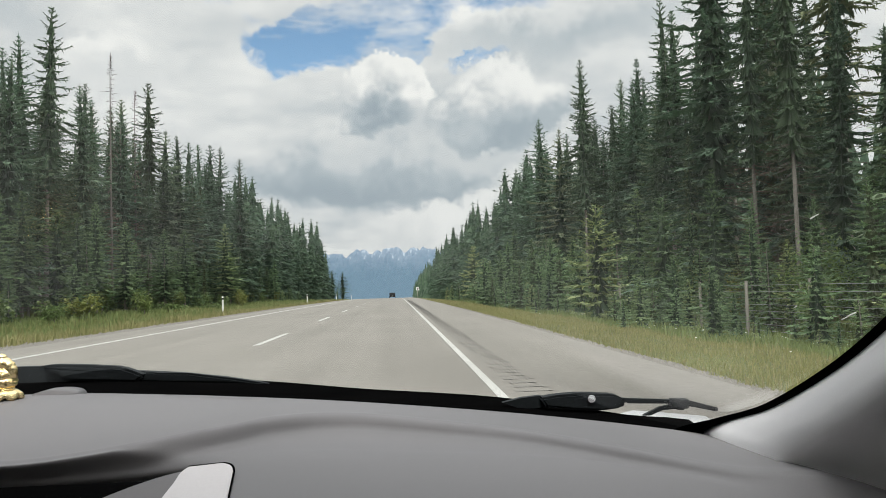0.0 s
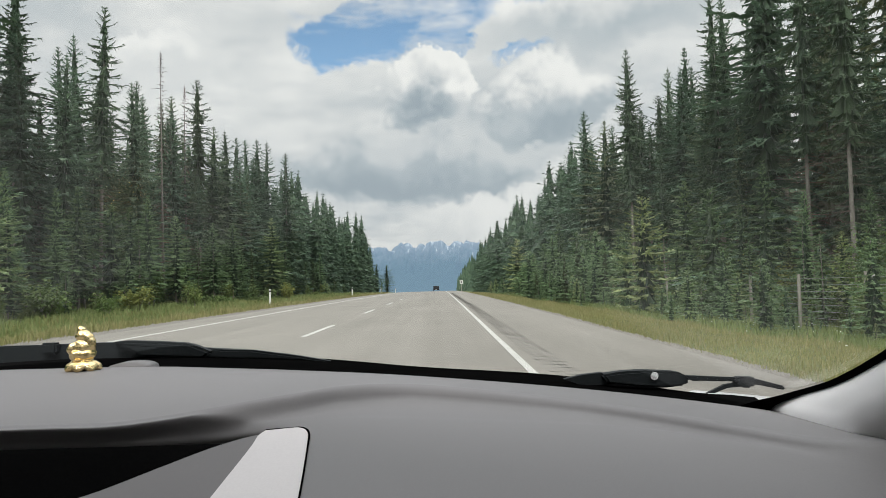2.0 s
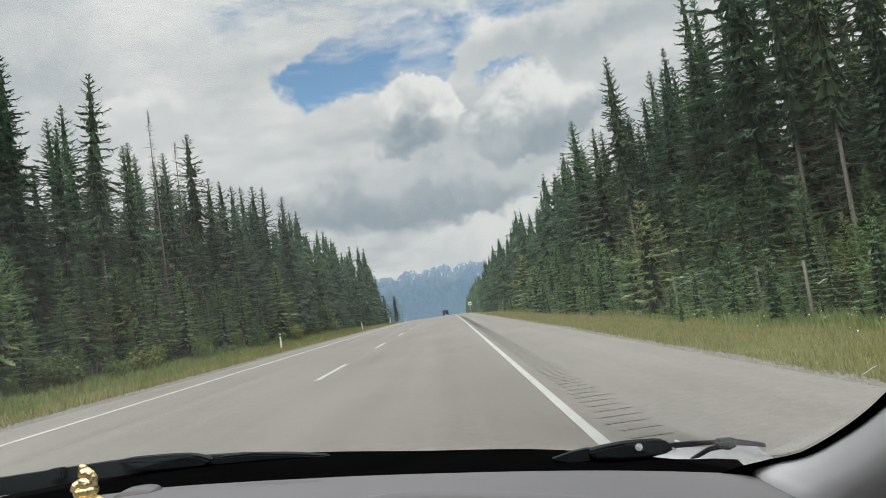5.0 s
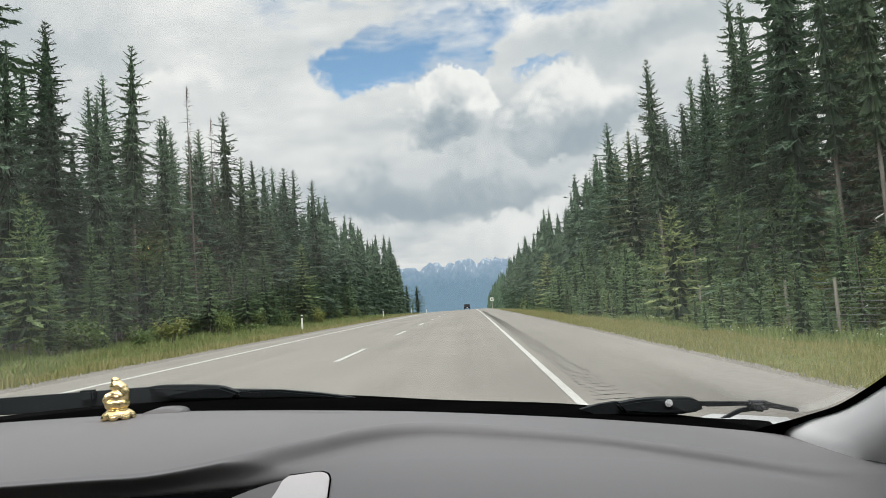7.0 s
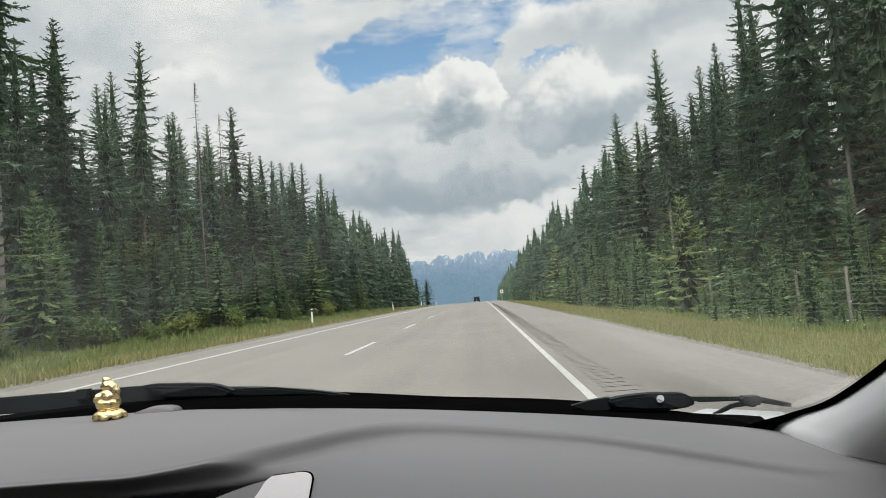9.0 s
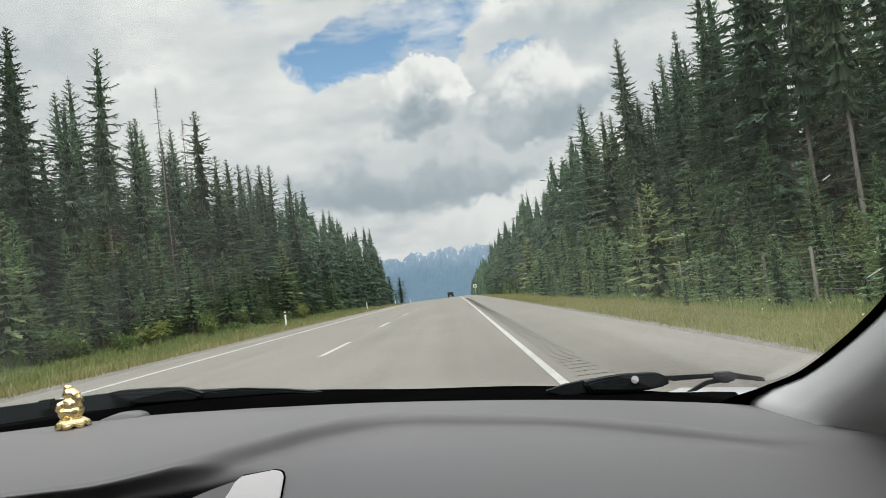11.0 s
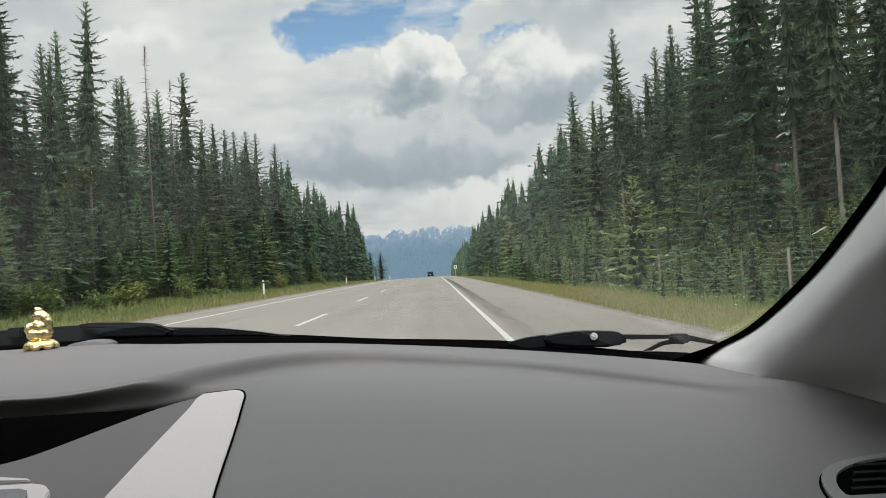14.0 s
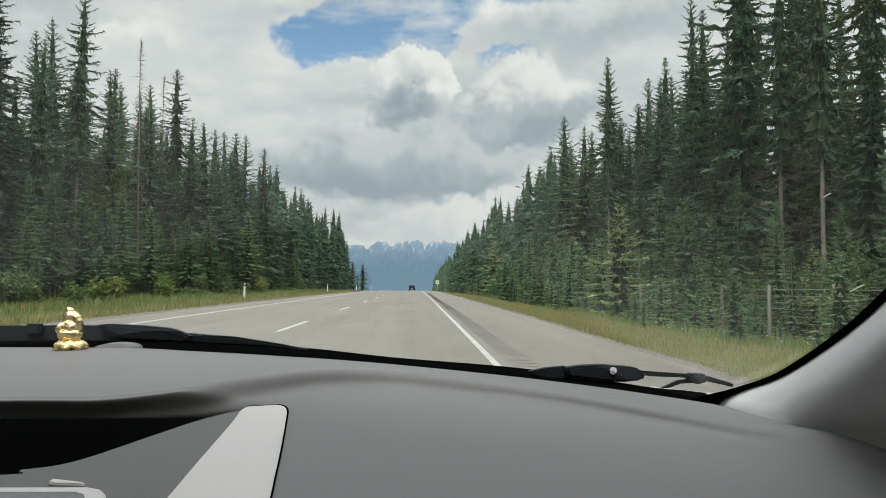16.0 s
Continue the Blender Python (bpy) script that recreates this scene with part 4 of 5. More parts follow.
def mountain(name, az0, az1, far, deep, top, seed, mat, label, nx=220, ny=60):
    """A range across the view: ridges and gullies heaped on one another."""
    verts = []
    low = grade(far) - 20
    for j in range(ny):
        v = j / (ny - 1)
        for i in range(nx):
            u = i / (nx - 1)
            a = radians(az0 + (az1 - az0) * u)
            d = far + deep * v
            x, y = d * math.sin(a), d * math.cos(a)
            crest = 0.95 - 0.17 * abs(noise.noise((u * 13.0, seed, 0.3))) - 0.06 * abs(noise.noise((u * 30.0, seed, 2.0))) - 0.012 * abs(noise.noise((u * 75.0, seed, 5.0))) - 0.06 * u
            ridge = 1 - abs(noise.fractal((x * 0.006, y * 0.003, seed), 0.8, 2.1, 6))
            h = (v**0.8) * (0.70 + 0.30 * ridge) if v < 0.8 else 0.8365 * (0.70 + 0.30 * ridge) * (1 + (v - 0.8) * 0.6)
            verts.append((x, y, low + h * crest * (top - low)))
    ob = made(name, verts, grid_faces(ny, nx), mat)
    tagged(ob, label, "mountains", kind="structure")


mountain("backdrop", -16.0, 16.0, 3300.0, 1000.0, 312.0, 4.2, M["range"], "mountain range with snow patches and painted-on blue haze")

# ---------------------------------------------------------------- the car round the camera
from mathutils.bvhtree import BVHTree

MID, RIGHT = -0.33, 0.36
car = thing("car_interior", (MID, 0, 0), label="grey plastic front cabin of a white car on the lane", category="car")


def cabin(name, bm, mat, parent=None, label="", smooth=False):
    """A part of the car, given in world places."""
    ob = part(name, bm, mat, parent or car, label, smooth)
    shift(ob, parent or car)
    return ob


def cabin_mesh(name, verts, faces, mat, parent=None, label="", smooth=True):
    ob = made(name, verts, faces, mat, parent or car, smooth, label)
    shift(ob, parent or car)
    return ob


def shift(ob, parent):
    if parent == car:
        ob.location = (-MID, 0, 0)


REAR_Y = [(-1.2, 1.02), (-0.8, 1.07), (-0.45, 1.065), (-0.2, 1.0), (0.0, 0.96), (0.2, 0.935), (0.335, 0.910), (0.36, 0.895), (0.38, 0.86), (0.45, 0.76), (0.5, 0.71), (0.6, 0.62)]


# the slanted plane of the dashboard's face
def face_z(y):
    return 0.803 + 0.344 * (y - 0.512)


def rear_y(x):
    return along(REAR_Y, x)


def rear_z(x):
    return 0.892 - 0.116 * max(0.0, x + 0.25) ** 1.6 - 0.25 * max(0.0, x - 0.37) + 0.003 * min(1.0, max(0.0, (-0.2 - x) / 0.2))


CREST_Y = [(-1.2, 0.735), (-0.60, 0.732), (-0.40, 0.730), (-0.30, 0.735), (-0.22, 0.743), (-0.16, 0.757), (-0.12, 0.795), (-0.08, 0.83), (-0.03, 0.842), (0.055, 0.815), (0.122, 0.787), (0.187, 0.737), (0.23, 0.70), (0.265, 0.672), (0.30, 0.65), (0.355, 0.635), (0.40, 0.61), (0.56, 0.56)]
CREST_Z = [(-1.2, 0.870), (-0.60, 0.874), (-0.40, 0.8755), (-0.33, 0.875), (-0.28, 0.879), (-0.234, 0.8845), (-0.18, 0.8915), (-0.14, 0.894), (-0.12, 0.894), (-0.08, 0.8905), (-0.03, 0.886), (0.055, 0.879), (0.122, 0.873), (0.187, 0.868), (0.23, 0.864), (0.265, 0.860), (0.30, 0.857), (0.345, 0.8565), (0.37, 0.852), (0.40, 0.842), (0.56, 0.785)]
LIP_Y = [(-1.2, 0.740), (-0.60, 0.738), (-0.40, 0.7355), (-0.30, 0.738), (-0.24, 0.738), (-0.195, 0.728), (-0.16, 0.712), (-0.14, 0.710), (-0.10, 0.722), (0.0, 0.725), (0.122, 0.715), (0.187, 0.695), (0.23, 0.665), (0.265, 0.64), (0.30, 0.615), (0.355, 0.60), (0.56, 0.53)]
LIP_Z = [(-1.2, 0.849), (-0.60, 0.852), (-0.40, 0.8548), (-0.33, 0.8530), (-0.24, 0.8562), (-0.195, 0.862), (-0.16, 0.868), (-0.14, 0.870), (-0.10, 0.873), (0.0, 0.868), (0.122, 0.863), (0.187, 0.859), (0.23, 0.8545), (0.265, 0.848), (0.30, 0.8395), (0.345, 0.836), (0.40, 0.823), (0.56, 0.762)]


def rounded(points):
    """Corners cut twice, as worn or moulded edges are."""
    p = np.array(points, float)
    for _ in range(2):
        p = np.concatenate([p[:1], np.stack([p[:-1] * 0.75 + p[1:] * 0.25, p[:-1] * 0.25 + p[1:] * 0.75], 1).reshape(-1, 2), p[-1:]])
    return p


def dashboard():
    """The padded top, its crease and the sloping face before the passenger."""
    xs = np.concatenate([np.linspace(-1.08, -0.42, 24), np.linspace(-0.40, 0.0, 60), np.linspace(0.02, 0.33, 26), np.linspace(0.335, 0.40, 20), np.linspace(0.41, 0.50, 10)])
    verts, rows = [], None
    for x in xs:
        cy, cz, ly, lz = along(CREST_Y, x), along(CREST_Z, x), along(LIP_Y, x), along(LIP_Z, x)
        ay, az = rear_y(x), rear_z(x)
        hump = 0.0205 * min(1.0, max(0.0, (-0.2 - x) / 0.16))
        section = [(ay + 0.03, az - 0.03), (ay + 0.006, az - 0.004), (ay, az), (ay * 0.6 + cy * 0.4, az * 0.6 + cz * 0.4 + hump), (ay * 0.2 + cy * 0.8, az * 0.2 + cz * 0.8 + hump * 0.32)]
        dip = min(0.016, 0.9 * (cz - lz)) * max(0.0, min(1.0, (x + 0.25) / 0.07, (0.33 - x) / 0.12))
        round_ = 0.002 if x < -0.14 else 0.006
        if x < -0.14:
            section.append((cy + 0.008, cz + 0.001))
        else:
            section.append((ay * 0.1 + cy * 0.9, az * 0.1 + cz * 0.9 + hump * 0.3))
        section += [(cy + round_, cz + 0.001), (cy - 0.003, cz - 0.001 - dip * 0.15), (cy - 0.008, cz - 0.002 - dip), (ly * 0.7 + cy * 0.3, min(lz * 0.72 + cz * 0.28, cz - 0.0025 - dip)), (ly, lz)]
        if x > -0.165:
            drop = 0.012 * max(0.0, x - 0.3)
            section += [(min(0.66, ly - 0.02), face_z(min(0.66, ly - 0.02)) - drop), (min(0.60, ly - 0.045), face_z(min(0.60, ly - 0.045)) - drop), (0.51, face_z(0.51) - drop), (0.43, face_z(0.43) - 0.004), (0.375, 0.735), (0.355, 0.66), (0.36, 0.45), (0.42, 0.25)]
        else:
            section += [(ly + 0.004, lz - 0.006), (0.75, lz - 0.03), (0.79, 0.80), (0.79, 0.78), (0.79, 0.7), (0.79, 0.6), (0.79, 0.45), (0.79, 0.25)]
        section = [(min(y, ay + 0.03 - 0.002 * k), z) for k, (y, z) in enumerate(section)]
        rows = len(section)
        # finer steps down the section
        fine = rounded(section)
        verts += [(x, y, z) for y, z in fine]
    cols = len(fine)
    global PAD
    PAD = BVHTree.FromPolygons([Vector(v) for v in verts], grid_faces(len(xs), cols))
    return cabin_mesh("dashboard", verts, [tuple(reversed(f)) for f in grid_faces(len(xs), cols)], M["dash"], label="padded grey textured plastic dashboard")


dash = dashboard()


def pad_z(x, y):
    """The height of the dashboard's top at a place."""
    return PAD.ray_cast(Vector((x, y, 2.0)), Vector((0, 0, -1)))[0].z


def on_face(points, lift=0.002):
    """Points (x, y) laid on the dashboard's sloping face."""
    return [(x, y, face_z(y) + lift) for x, y in points]


UPFACE = Vector((0, -0.325, 0.946))

# black storage slot under the lip, left of the trim
slot = [(-1.02, 0.742, 0.835), (-0.2, 0.742, 0.845), (-0.2, 0.80, 0.78), (-1.02, 0.80, 0.76)]
cabin("slot_lining", slab(slot, 0.01, Vector((0, 1, 0.5))), M["black"], dash, "black lining of the storage slot")

# grey centre panel below the slot, its upper edge sweeping up towards the trim
edge = curve([(-1.0, 0.602), (-0.40, 0.600), (-0.336, 0.608), (-0.298, 0.620), (-0.25, 0.657), (-0.216, 0.683), (-0.186, 0.699), (-0.170, 0.700)], 40)
outline = [tuple(p) for p in edge] + [(-0.17, 0.40), (-1.0, 0.40)]
cabin("centre_panel", slab(on_face(outline, -0.006), 0.006, UPFACE), M["lower"], dash, "smooth grey centre panel")
cabin("slot_floor", slab([(x, y, face_z(y) - 0.010) for x, y in ((-1.0, 0.600), (-0.42, 0.598), (-0.30, 0.618), (-0.19, 0.688), (-0.19, 0.705), (-1.0, 0.705))], 0.004, -UPFACE), M["black"], dash)

# satin strip that runs down from the corner, with a dark joint round it
left_edge = curve([(-0.1765, 0.703), (-0.1815, 0.694), (-0.184, 0.675), (-0.200, 0.599), (-0.213, 0.532), (-0.223, 0.479), (-0.236, 0.41)], 24)
right_edge = curve([(-0.1135, 0.41), (-0.118, 0.468), (-0.127, 0.555), (-0.1315, 0.629), (-0.1362, 0.686), (-0.1372, 0.6945), (-0.1398, 0.7012), (-0.1438, 0.7048), (-0.1490, 0.7066)], 24)
ring = [tuple(p) for p in left_edge] + [tuple(p) for p in right_edge]
cabin("trim_strip", slab(on_face(ring, 0.0005), 0.0016, UPFACE, 0.0006), M["silver"], dash, "satin light-silver trim strip")
joint_r = [(x + 0.0014, y + (0.0014 if y > 0.69 else 0.0)) for x, y in right_edge]
joint = [(-0.1122, 0.41)] + joint_r + [(-0.1765, 0.7050)] + [(-0.1765, 0.703)] + [tuple(p) for p in right_edge[::-1]]
cabin("trim_joint", slab(on_face(joint, 0.0005), 0.0012, UPFACE), M["black"], dash, "dark joint beside the trim")


def bezel():
    """The light frame of the centre display, with a small latch over it."""
    outer = [(-0.46, 0.576), (-0.270, 0.575), (-0.259, 0.572), (-0.2512, 0.564), (-0.2495, 0.553), (-0.259, 0.47), (-0.265, 0.41), (-0.46, 0.41)]
    inner = [(-0.45, 0.566), (-0.276, 0.565), (-0.268, 0.562), (-0.2645, 0.556), (-0.265, 0.546), (-0.274, 0.47), (-0.28, 0.41), (-0.45, 0.41)]
    f = cabin("display_frame", slab(on_face(outer, 0.0), 0.006, UPFACE, 0.001), M["silver"], dash, "light silver display frame")
    cabin("display", slab(on_face(inner, 0.0064), 0.0012, UPFACE), M["screen"], dash, "dark glossy display")
    cabin("latch", slab(on_face([(-0.303, 0.5885), (-0.277, 0.5835), (-0.274, 0.5795), (-0.30, 0.5815), (-0.305, 0.584)], 0.0005), 0.004, UPFACE, 0.001), M["silver"], dash, "small silver latch")


bezel()


def air_vent():
    outer = curve([(0.52, 0.5475), (0.42, 0.5475), (0.375, 0.546), (0.345, 0.5425), (0.327, 0.538), (0.315, 0.531), (0.3075, 0.521), (0.3045, 0.510), (0.3045, 0.5015), (0.3075, 0.498), (0.32, 0.4965), (0.40, 0.4945), (0.52, 0.492)], 52)
    inner = curve([(0.52, 0.5425), (0.42, 0.5425), (0.375, 0.541), (0.350, 0.5385), (0.335, 0.534), (0.324, 0.528), (0.3175, 0.520), (0.3145, 0.5115), (0.3145, 0.505), (0.317, 0.5025), (0.328, 0.502), (0.40, 0.501), (0.52, 0.4995)], 52)
    vent = cabin("vent_bezel", ring_slab(outer, inner), M["rim"], dash, "grey rim of the side air vent")
    cabin("vent_joint", ring_slab(outer * [1, 1] + np.array([-0.0018, 0.0]) * (outer[:, :1] < 0.4), outer, 0.0008), M["black"], dash)
    # no depth here: the vent's dark inside is a flat black sheet
    cabin("vent_hollow", slab(on_face([tuple(p) for p in inner], 0.0006), 0.0006, UPFACE), M["black"], dash, "flat black sheet in place of the vent's dark hollow")
    for k in range(4):
        y0 = 0.508 + 0.0082 * k
        x0 = 0.322 + 0.0055 * k
        cabin("vent_slat", slab(on_face([(x0, y0), (0.5, y0 - 0.003), (0.5, y0 - 0.0005), (x0, y0 + 0.0025)], 0.0014), 0.002, UPFACE), M["wiper"], dash)


def ring_slab(outer, inner, thick=0.003):
    bm = bmesh.new()
    rows = []
    for pts, lift in ((outer, 0.0), (outer, thick), (inner, thick), (inner, 0.0)):
        rows.append([bm.verts.new(p) for p in on_face([tuple(q) for q in pts], lift)])
    for a, b in zip(rows, rows[1:]):
        for k in range(len(a) - 1):
            bm.faces.new((a[k], a[k + 1], b[k + 1], b[k]))
    bmesh.ops.recalc_face_normals(bm, faces=bm.faces[:])
    return bm


air_vent()


def lettering(text, x, y, size):
    """Letters printed on the dashboard's face."""
    font = bpy.data.curves.new("airbag_lettering", "FONT")
    font.body, font.size, font.extrude = text, size, 0.0002
    tmp = new("tmp", font)
    me = bpy.data.meshes.new_from_object(tmp.evaluated_get(bpy.context.evaluated_depsgraph_get()))
    bpy.data.objects.remove(tmp)
    me.materials.clear()
    me.materials.append(M["print"])
    ob = new("airbag_lettering", me)
    ob.parent = dash
    ob.matrix_basis = pose(x, y, face_z(y) + 0.0012, 19, 0, -4)
    tagged(ob, "small dark printed letters")


lettering("AIRBAG", 0.2935, 0.4775, 0.0116)

# defroster joint on the pad and the low sensor cover by the glass
verts, faces = [], []
for x in np.linspace(-0.285, -0.165, 40):
    f = (x + 0.33) / 0.435
    y = rear_y(x) - 0.022 - 0.05 * f**3
    z = rear_z(x) + 0.0045 - 0.001 * f
    verts += [(x, y, z), (x, y + 0.0028, z)]
cabin_mesh("defroster_joint", verts, grid_faces(40, 2), M["black"], dash, smooth=False)
deck = pad_z(-0.416, 1.0)
hood = [(-0.443, -0.012), (-0.443, 0.0), (-0.439, 0.0035), (-0.430, 0.0056), (-0.418, 0.0062), (-0.405, 0.0056), (-0.396, 0.0035), (-0.391, 0.0), (-0.391, -0.012)]
cover = slab([(x, 0.988, deck + z) for x, z in hood], 0.04, bevel=0.0008)
cabin("sensor_cover", cover, M["dash"], dash, "low rounded sensor cover", True)

# ---- pillar, windscreen, cowl
G1 = [(0.362, 0.915, 0.80), (0.360, 0.905, 0.838), (0.362, 0.845, 0.862), (0.361, 0.742, 0.892), (0.360, 0.632, 0.938), (0.360, 0.555, 0.980), (0.360, 0.475, 1.034), (0.352, 0.30, 1.165), (0.338, 0.10, 1.315)]
G2 = [(0.345, 0.708, 0.81), (0.346, 0.700, 0.853), (0.3475, 0.665, 0.873), (0.349, 0.592, 0.909), (0.350, 0.520, 0.950), (0.350, 0.462, 0.980), (0.349, 0.400, 1.030), (0.342, 0.235, 1.16), (0.326, 0.040, 1.31)]
G3 = [(0.450, 0.578, 0.77), (0.455, 0.572, 0.818), (0.475, 0.550, 0.845), (0.490, 0.510, 0.88), (0.500, 0.455, 0.925), (0.505, 0.415, 0.955), (0.505, 0.360, 1.00), (0.495, 0.200, 1.13), (0.475, 0.0, 1.28)]
N = 60
g1, g2, g3 = curve(G1, N), curve(G2, N), curve(G3, N)


def pillar(mirror=False):
    verts = []
    for a, b, c in zip(g1, g2, g3):
        n = np.array([-0.9, -0.2, 0.4])
        row = [a + [0.006, 0.008, -0.012], a, *(a + (b - a) * f + n * 0.005 * math.sin(3.1416 * f) for f in (0.2, 0.45, 0.7)), b + n * 0.002, b + (c - b) * 0.06 + np.array([0.0, -0.002, 0.0]), b + (c - b) * 0.5 + np.array([0.0, -0.006, 0.0]), c, c + [0.05, 0.03, 0]]
        verts += [(2 * MID - p[0], p[1], p[2]) if mirror else tuple(p) for p in row]
    return cabin_mesh("pillar_trim", verts, grid_faces(N, 10), M["pillar"], label="light grey moulded windscreen pillar trim")


pillar()
pillar(True)


def sweep_y(x):
    """How far the glass bows forward at its foot and above, across the car."""
    s = (x - MID) / (RIGHT - MID)
    return 0.33 * (1 - abs(s) ** 2.2)


def windscreen():
    verts = []
    cols = 33
    step = np.linalg.norm(np.diff(g1, axis=0), axis=1)
    far = np.maximum(0.0, np.concatenate([[0.0], np.cumsum(step)]) - 0.04) / (step.sum() - 0.04)
    for a, f in zip(g1, far):
        for k in range(cols):
            s = -1 + 2 * k / (cols - 1)
            w = 1 - abs(s) ** 2.2
            y, z = 1.25 - 0.80 * f, 0.872 + 0.54 * f
            verts.append((MID + s * (a[0] - MID), (a[1] + 0.004) * (1 - w) + y * w, (a[2] + 0.004) * (1 - w) + z * w))
    pane = cabin_mesh("windscreen", verts, grid_faces(N, cols), M["glass"], label="clear raked windscreen glass")
    for sx in (1, -1):
        rim = []
        for k, a in enumerate(g1):
            w = 0.003 + 0.001 * min(1.0, k / 12) + 0.036 * max(0.0, 1 - abs(k - 7) / 11) ** 2
            for q in (a + [0.004, 0.002, -0.002], a + [-w, 0.004, 0.003], a + [-w, 0.004, 0.004]):
                rim.append((q[0] if sx > 0 else 2 * MID - q[0], q[1], q[2]))
        cabin_mesh("black_border", rim, grid_faces(N, 3), M["black"], pane, "black printed glass border")
    return pane


pane = windscreen()


def smear(p, long_, wide, turn, seed):
    """A dried splash on the outside of the glass, ragged and thin."""
    r = random.Random(seed)
    n = Vector((-0.35, 0.45, 0.82)).normalized()
    u = Vector((math.cos(turn), 0, math.sin(turn)))
    u = (u - n * u.dot(n)).normalized()
    v = n.cross(u)
    rim = []
    for k in range(14):
        a, q = 6.283 * k / 14, r.uniform(0.6, 1.1)
        rim.append(tuple(Vector(p) + u * math.cos(a) * long_ * q + v * math.sin(a) * wide * q))
    cabin("dried_splash", slab(rim, 0.0004, n), M["smear"], pane, "small pale dried splash")


smear((0.372, 0.622, 0.985), 0.0075, 0.0022, 0.7, 1)
smear((0.334, 0.600, 1.064), 0.0040, 0.0016, 0.9, 2)
smear((0.345, 0.655, 0.992), 0.0016, 0.0012, 0.2, 3)


def cowl():
    """Black strip at the foot of the glass and the plastic cowl before it."""
    xs = np.linspace(-1.0, 0.362, 60)
    verts = []
    for x in xs:
        a, z = rear_y(x) - 0.002, rear_z(x) - 0.003
        g = 0.91 + sweep_y(x)
        out = max(g + 0.005, a + 0.06)
        rise = along(((-1.0, 0.004), (-0.45, 0.003), (-0.25, -0.005), (-0.05, -0.012), (0.15, -0.001), (0.25, 0.003), (0.31, 0.006), (0.37, 0.011)), x)
        verts += [(x, a + 0.002, z - 0.014), (x, a + 0.010, z + 0.001), (x, (a + out) / 2, z + rise * 0.55), (x, out, z + rise), (x, out + 0.03, z - 0.05)]
    cabin_mesh("cowl", verts, grid_faces(len(xs), 5), M["black"], label="black plastic cowl under the windscreen", smooth=False)


cowl()


def wipers():
    left = thing("wiper", (0, 0, 0))
    left.parent = car
    shift(left, car)
    tagged(left, "parked black wiper with moulded spoiler")
    bar = [(-1.0, 0.916), (-0.691, 0.918), (-0.547, 0.919), (-0.466, 0.917), (-0.395, 0.907), (-0.332, 0.902), (-0.261, 0.893), (-0.207, 0.883), (-0.188, 0.879), (-0.188, 0.875), (-0.261, 0.881), (-0.387, 0.885), (-0.494, 0.888), (-1.0, 0.893)]
    part("blade", slab([(x, 1.205, z) for x, z in bar], 0.018, bevel=0.002), M["wiper"], left)
    spoiler = [(-0.524, 0.9205), (-0.502, 0.9225), (-0.449, 0.9195), (-0.405, 0.9155), (-0.386, 0.9085), (-0.370, 0.901), (-0.384, 0.892), (-0.481, 0.897), (-0.494, 0.907), (-0.520, 0.915)]
    part("spoiler", slab([(x, 1.185, z) for x, z in spoiler], 0.022, bevel=0.004), M["wiper"], left, "dull grey-black spoiler")
    lip = [(-0.384, 0.893), (-0.374, 0.900), (-0.359, 0.9045), (-0.310, 0.9025), (-0.239, 0.8915), (-0.187, 0.8812), (-0.187, 0.8775), (-0.240, 0.884), (-0.284, 0.887), (-0.346, 0.890)]
    part("spoiler_tip", slab([(x, 1.19, z) for x, z in lip], 0.014, bevel=0.003), M["wiper"], left)
    part("clip", box(-0.635, -0.61, 1.19, 1.21, 0.905, 0.922, 0.003), M["wiper"], left)
    right = thing("wiper", (0, 0, 0))
    right.parent = car
    shift(right, car)
    tagged(right, "parked black wiper with a bright bolt")
    cap = [(0.184, 0.8745), (0.207, 0.8775), (0.236, 0.8785), (0.279, 0.8755), (0.287, 0.873), (0.294, 0.867), (0.296, 0.863), (0.288, 0.858), (0.263, 0.8555), (0.227, 0.858), (0.192, 0.863)]
    part("spoiler", slab([(x, 0.985, z) for x, z in cap], 0.022, bevel=0.003), M["wiper"], right, "dull grey-black spoiler")
    part("bolt", rod((0.249, 0.981, 0.8718), (0.249, 0.990, 0.8718), 0.005, 0.0042, 16), M["chrome"], right, "bright steel bolt")
    part("arm", slab([(x, 0.975, z) for x, z in ((0.286, 0.872), (0.352, 0.8672), (0.375, 0.865), (0.41, 0.855), (0.41, 0.850), (0.374, 0.858), (0.352, 0.8625), (0.294, 0.865))], 0.008, bevel=0.001), M["wiper"], right)
    part("knuckle", slab([(x, 0.965, z) for x, z in ((0.347, 0.869), (0.372, 0.868), (0.372, 0.860), (0.365, 0.855), (0.352, 0.856), (0.344, 0.861))], 0.02, bevel=0.003), M["wiper"], right)
    part("stay", slab([(x, 0.975, z) for x, z in ((0.353, 0.862), (0.335, 0.859), (0.312, 0.849), (0.322, 0.849), (0.338, 0.855), (0.356, 0.856))], 0.006), M["wiper"], right)
    part("blade", slab([(x, 1.0, z) for x, z in ((0.138, 0.8685), (0.162, 0.8735), (0.186, 0.8755), (0.202, 0.872), (0.202, 0.860), (0.16, 0.860))], 0.01), M["wiper"], right)


wipers()

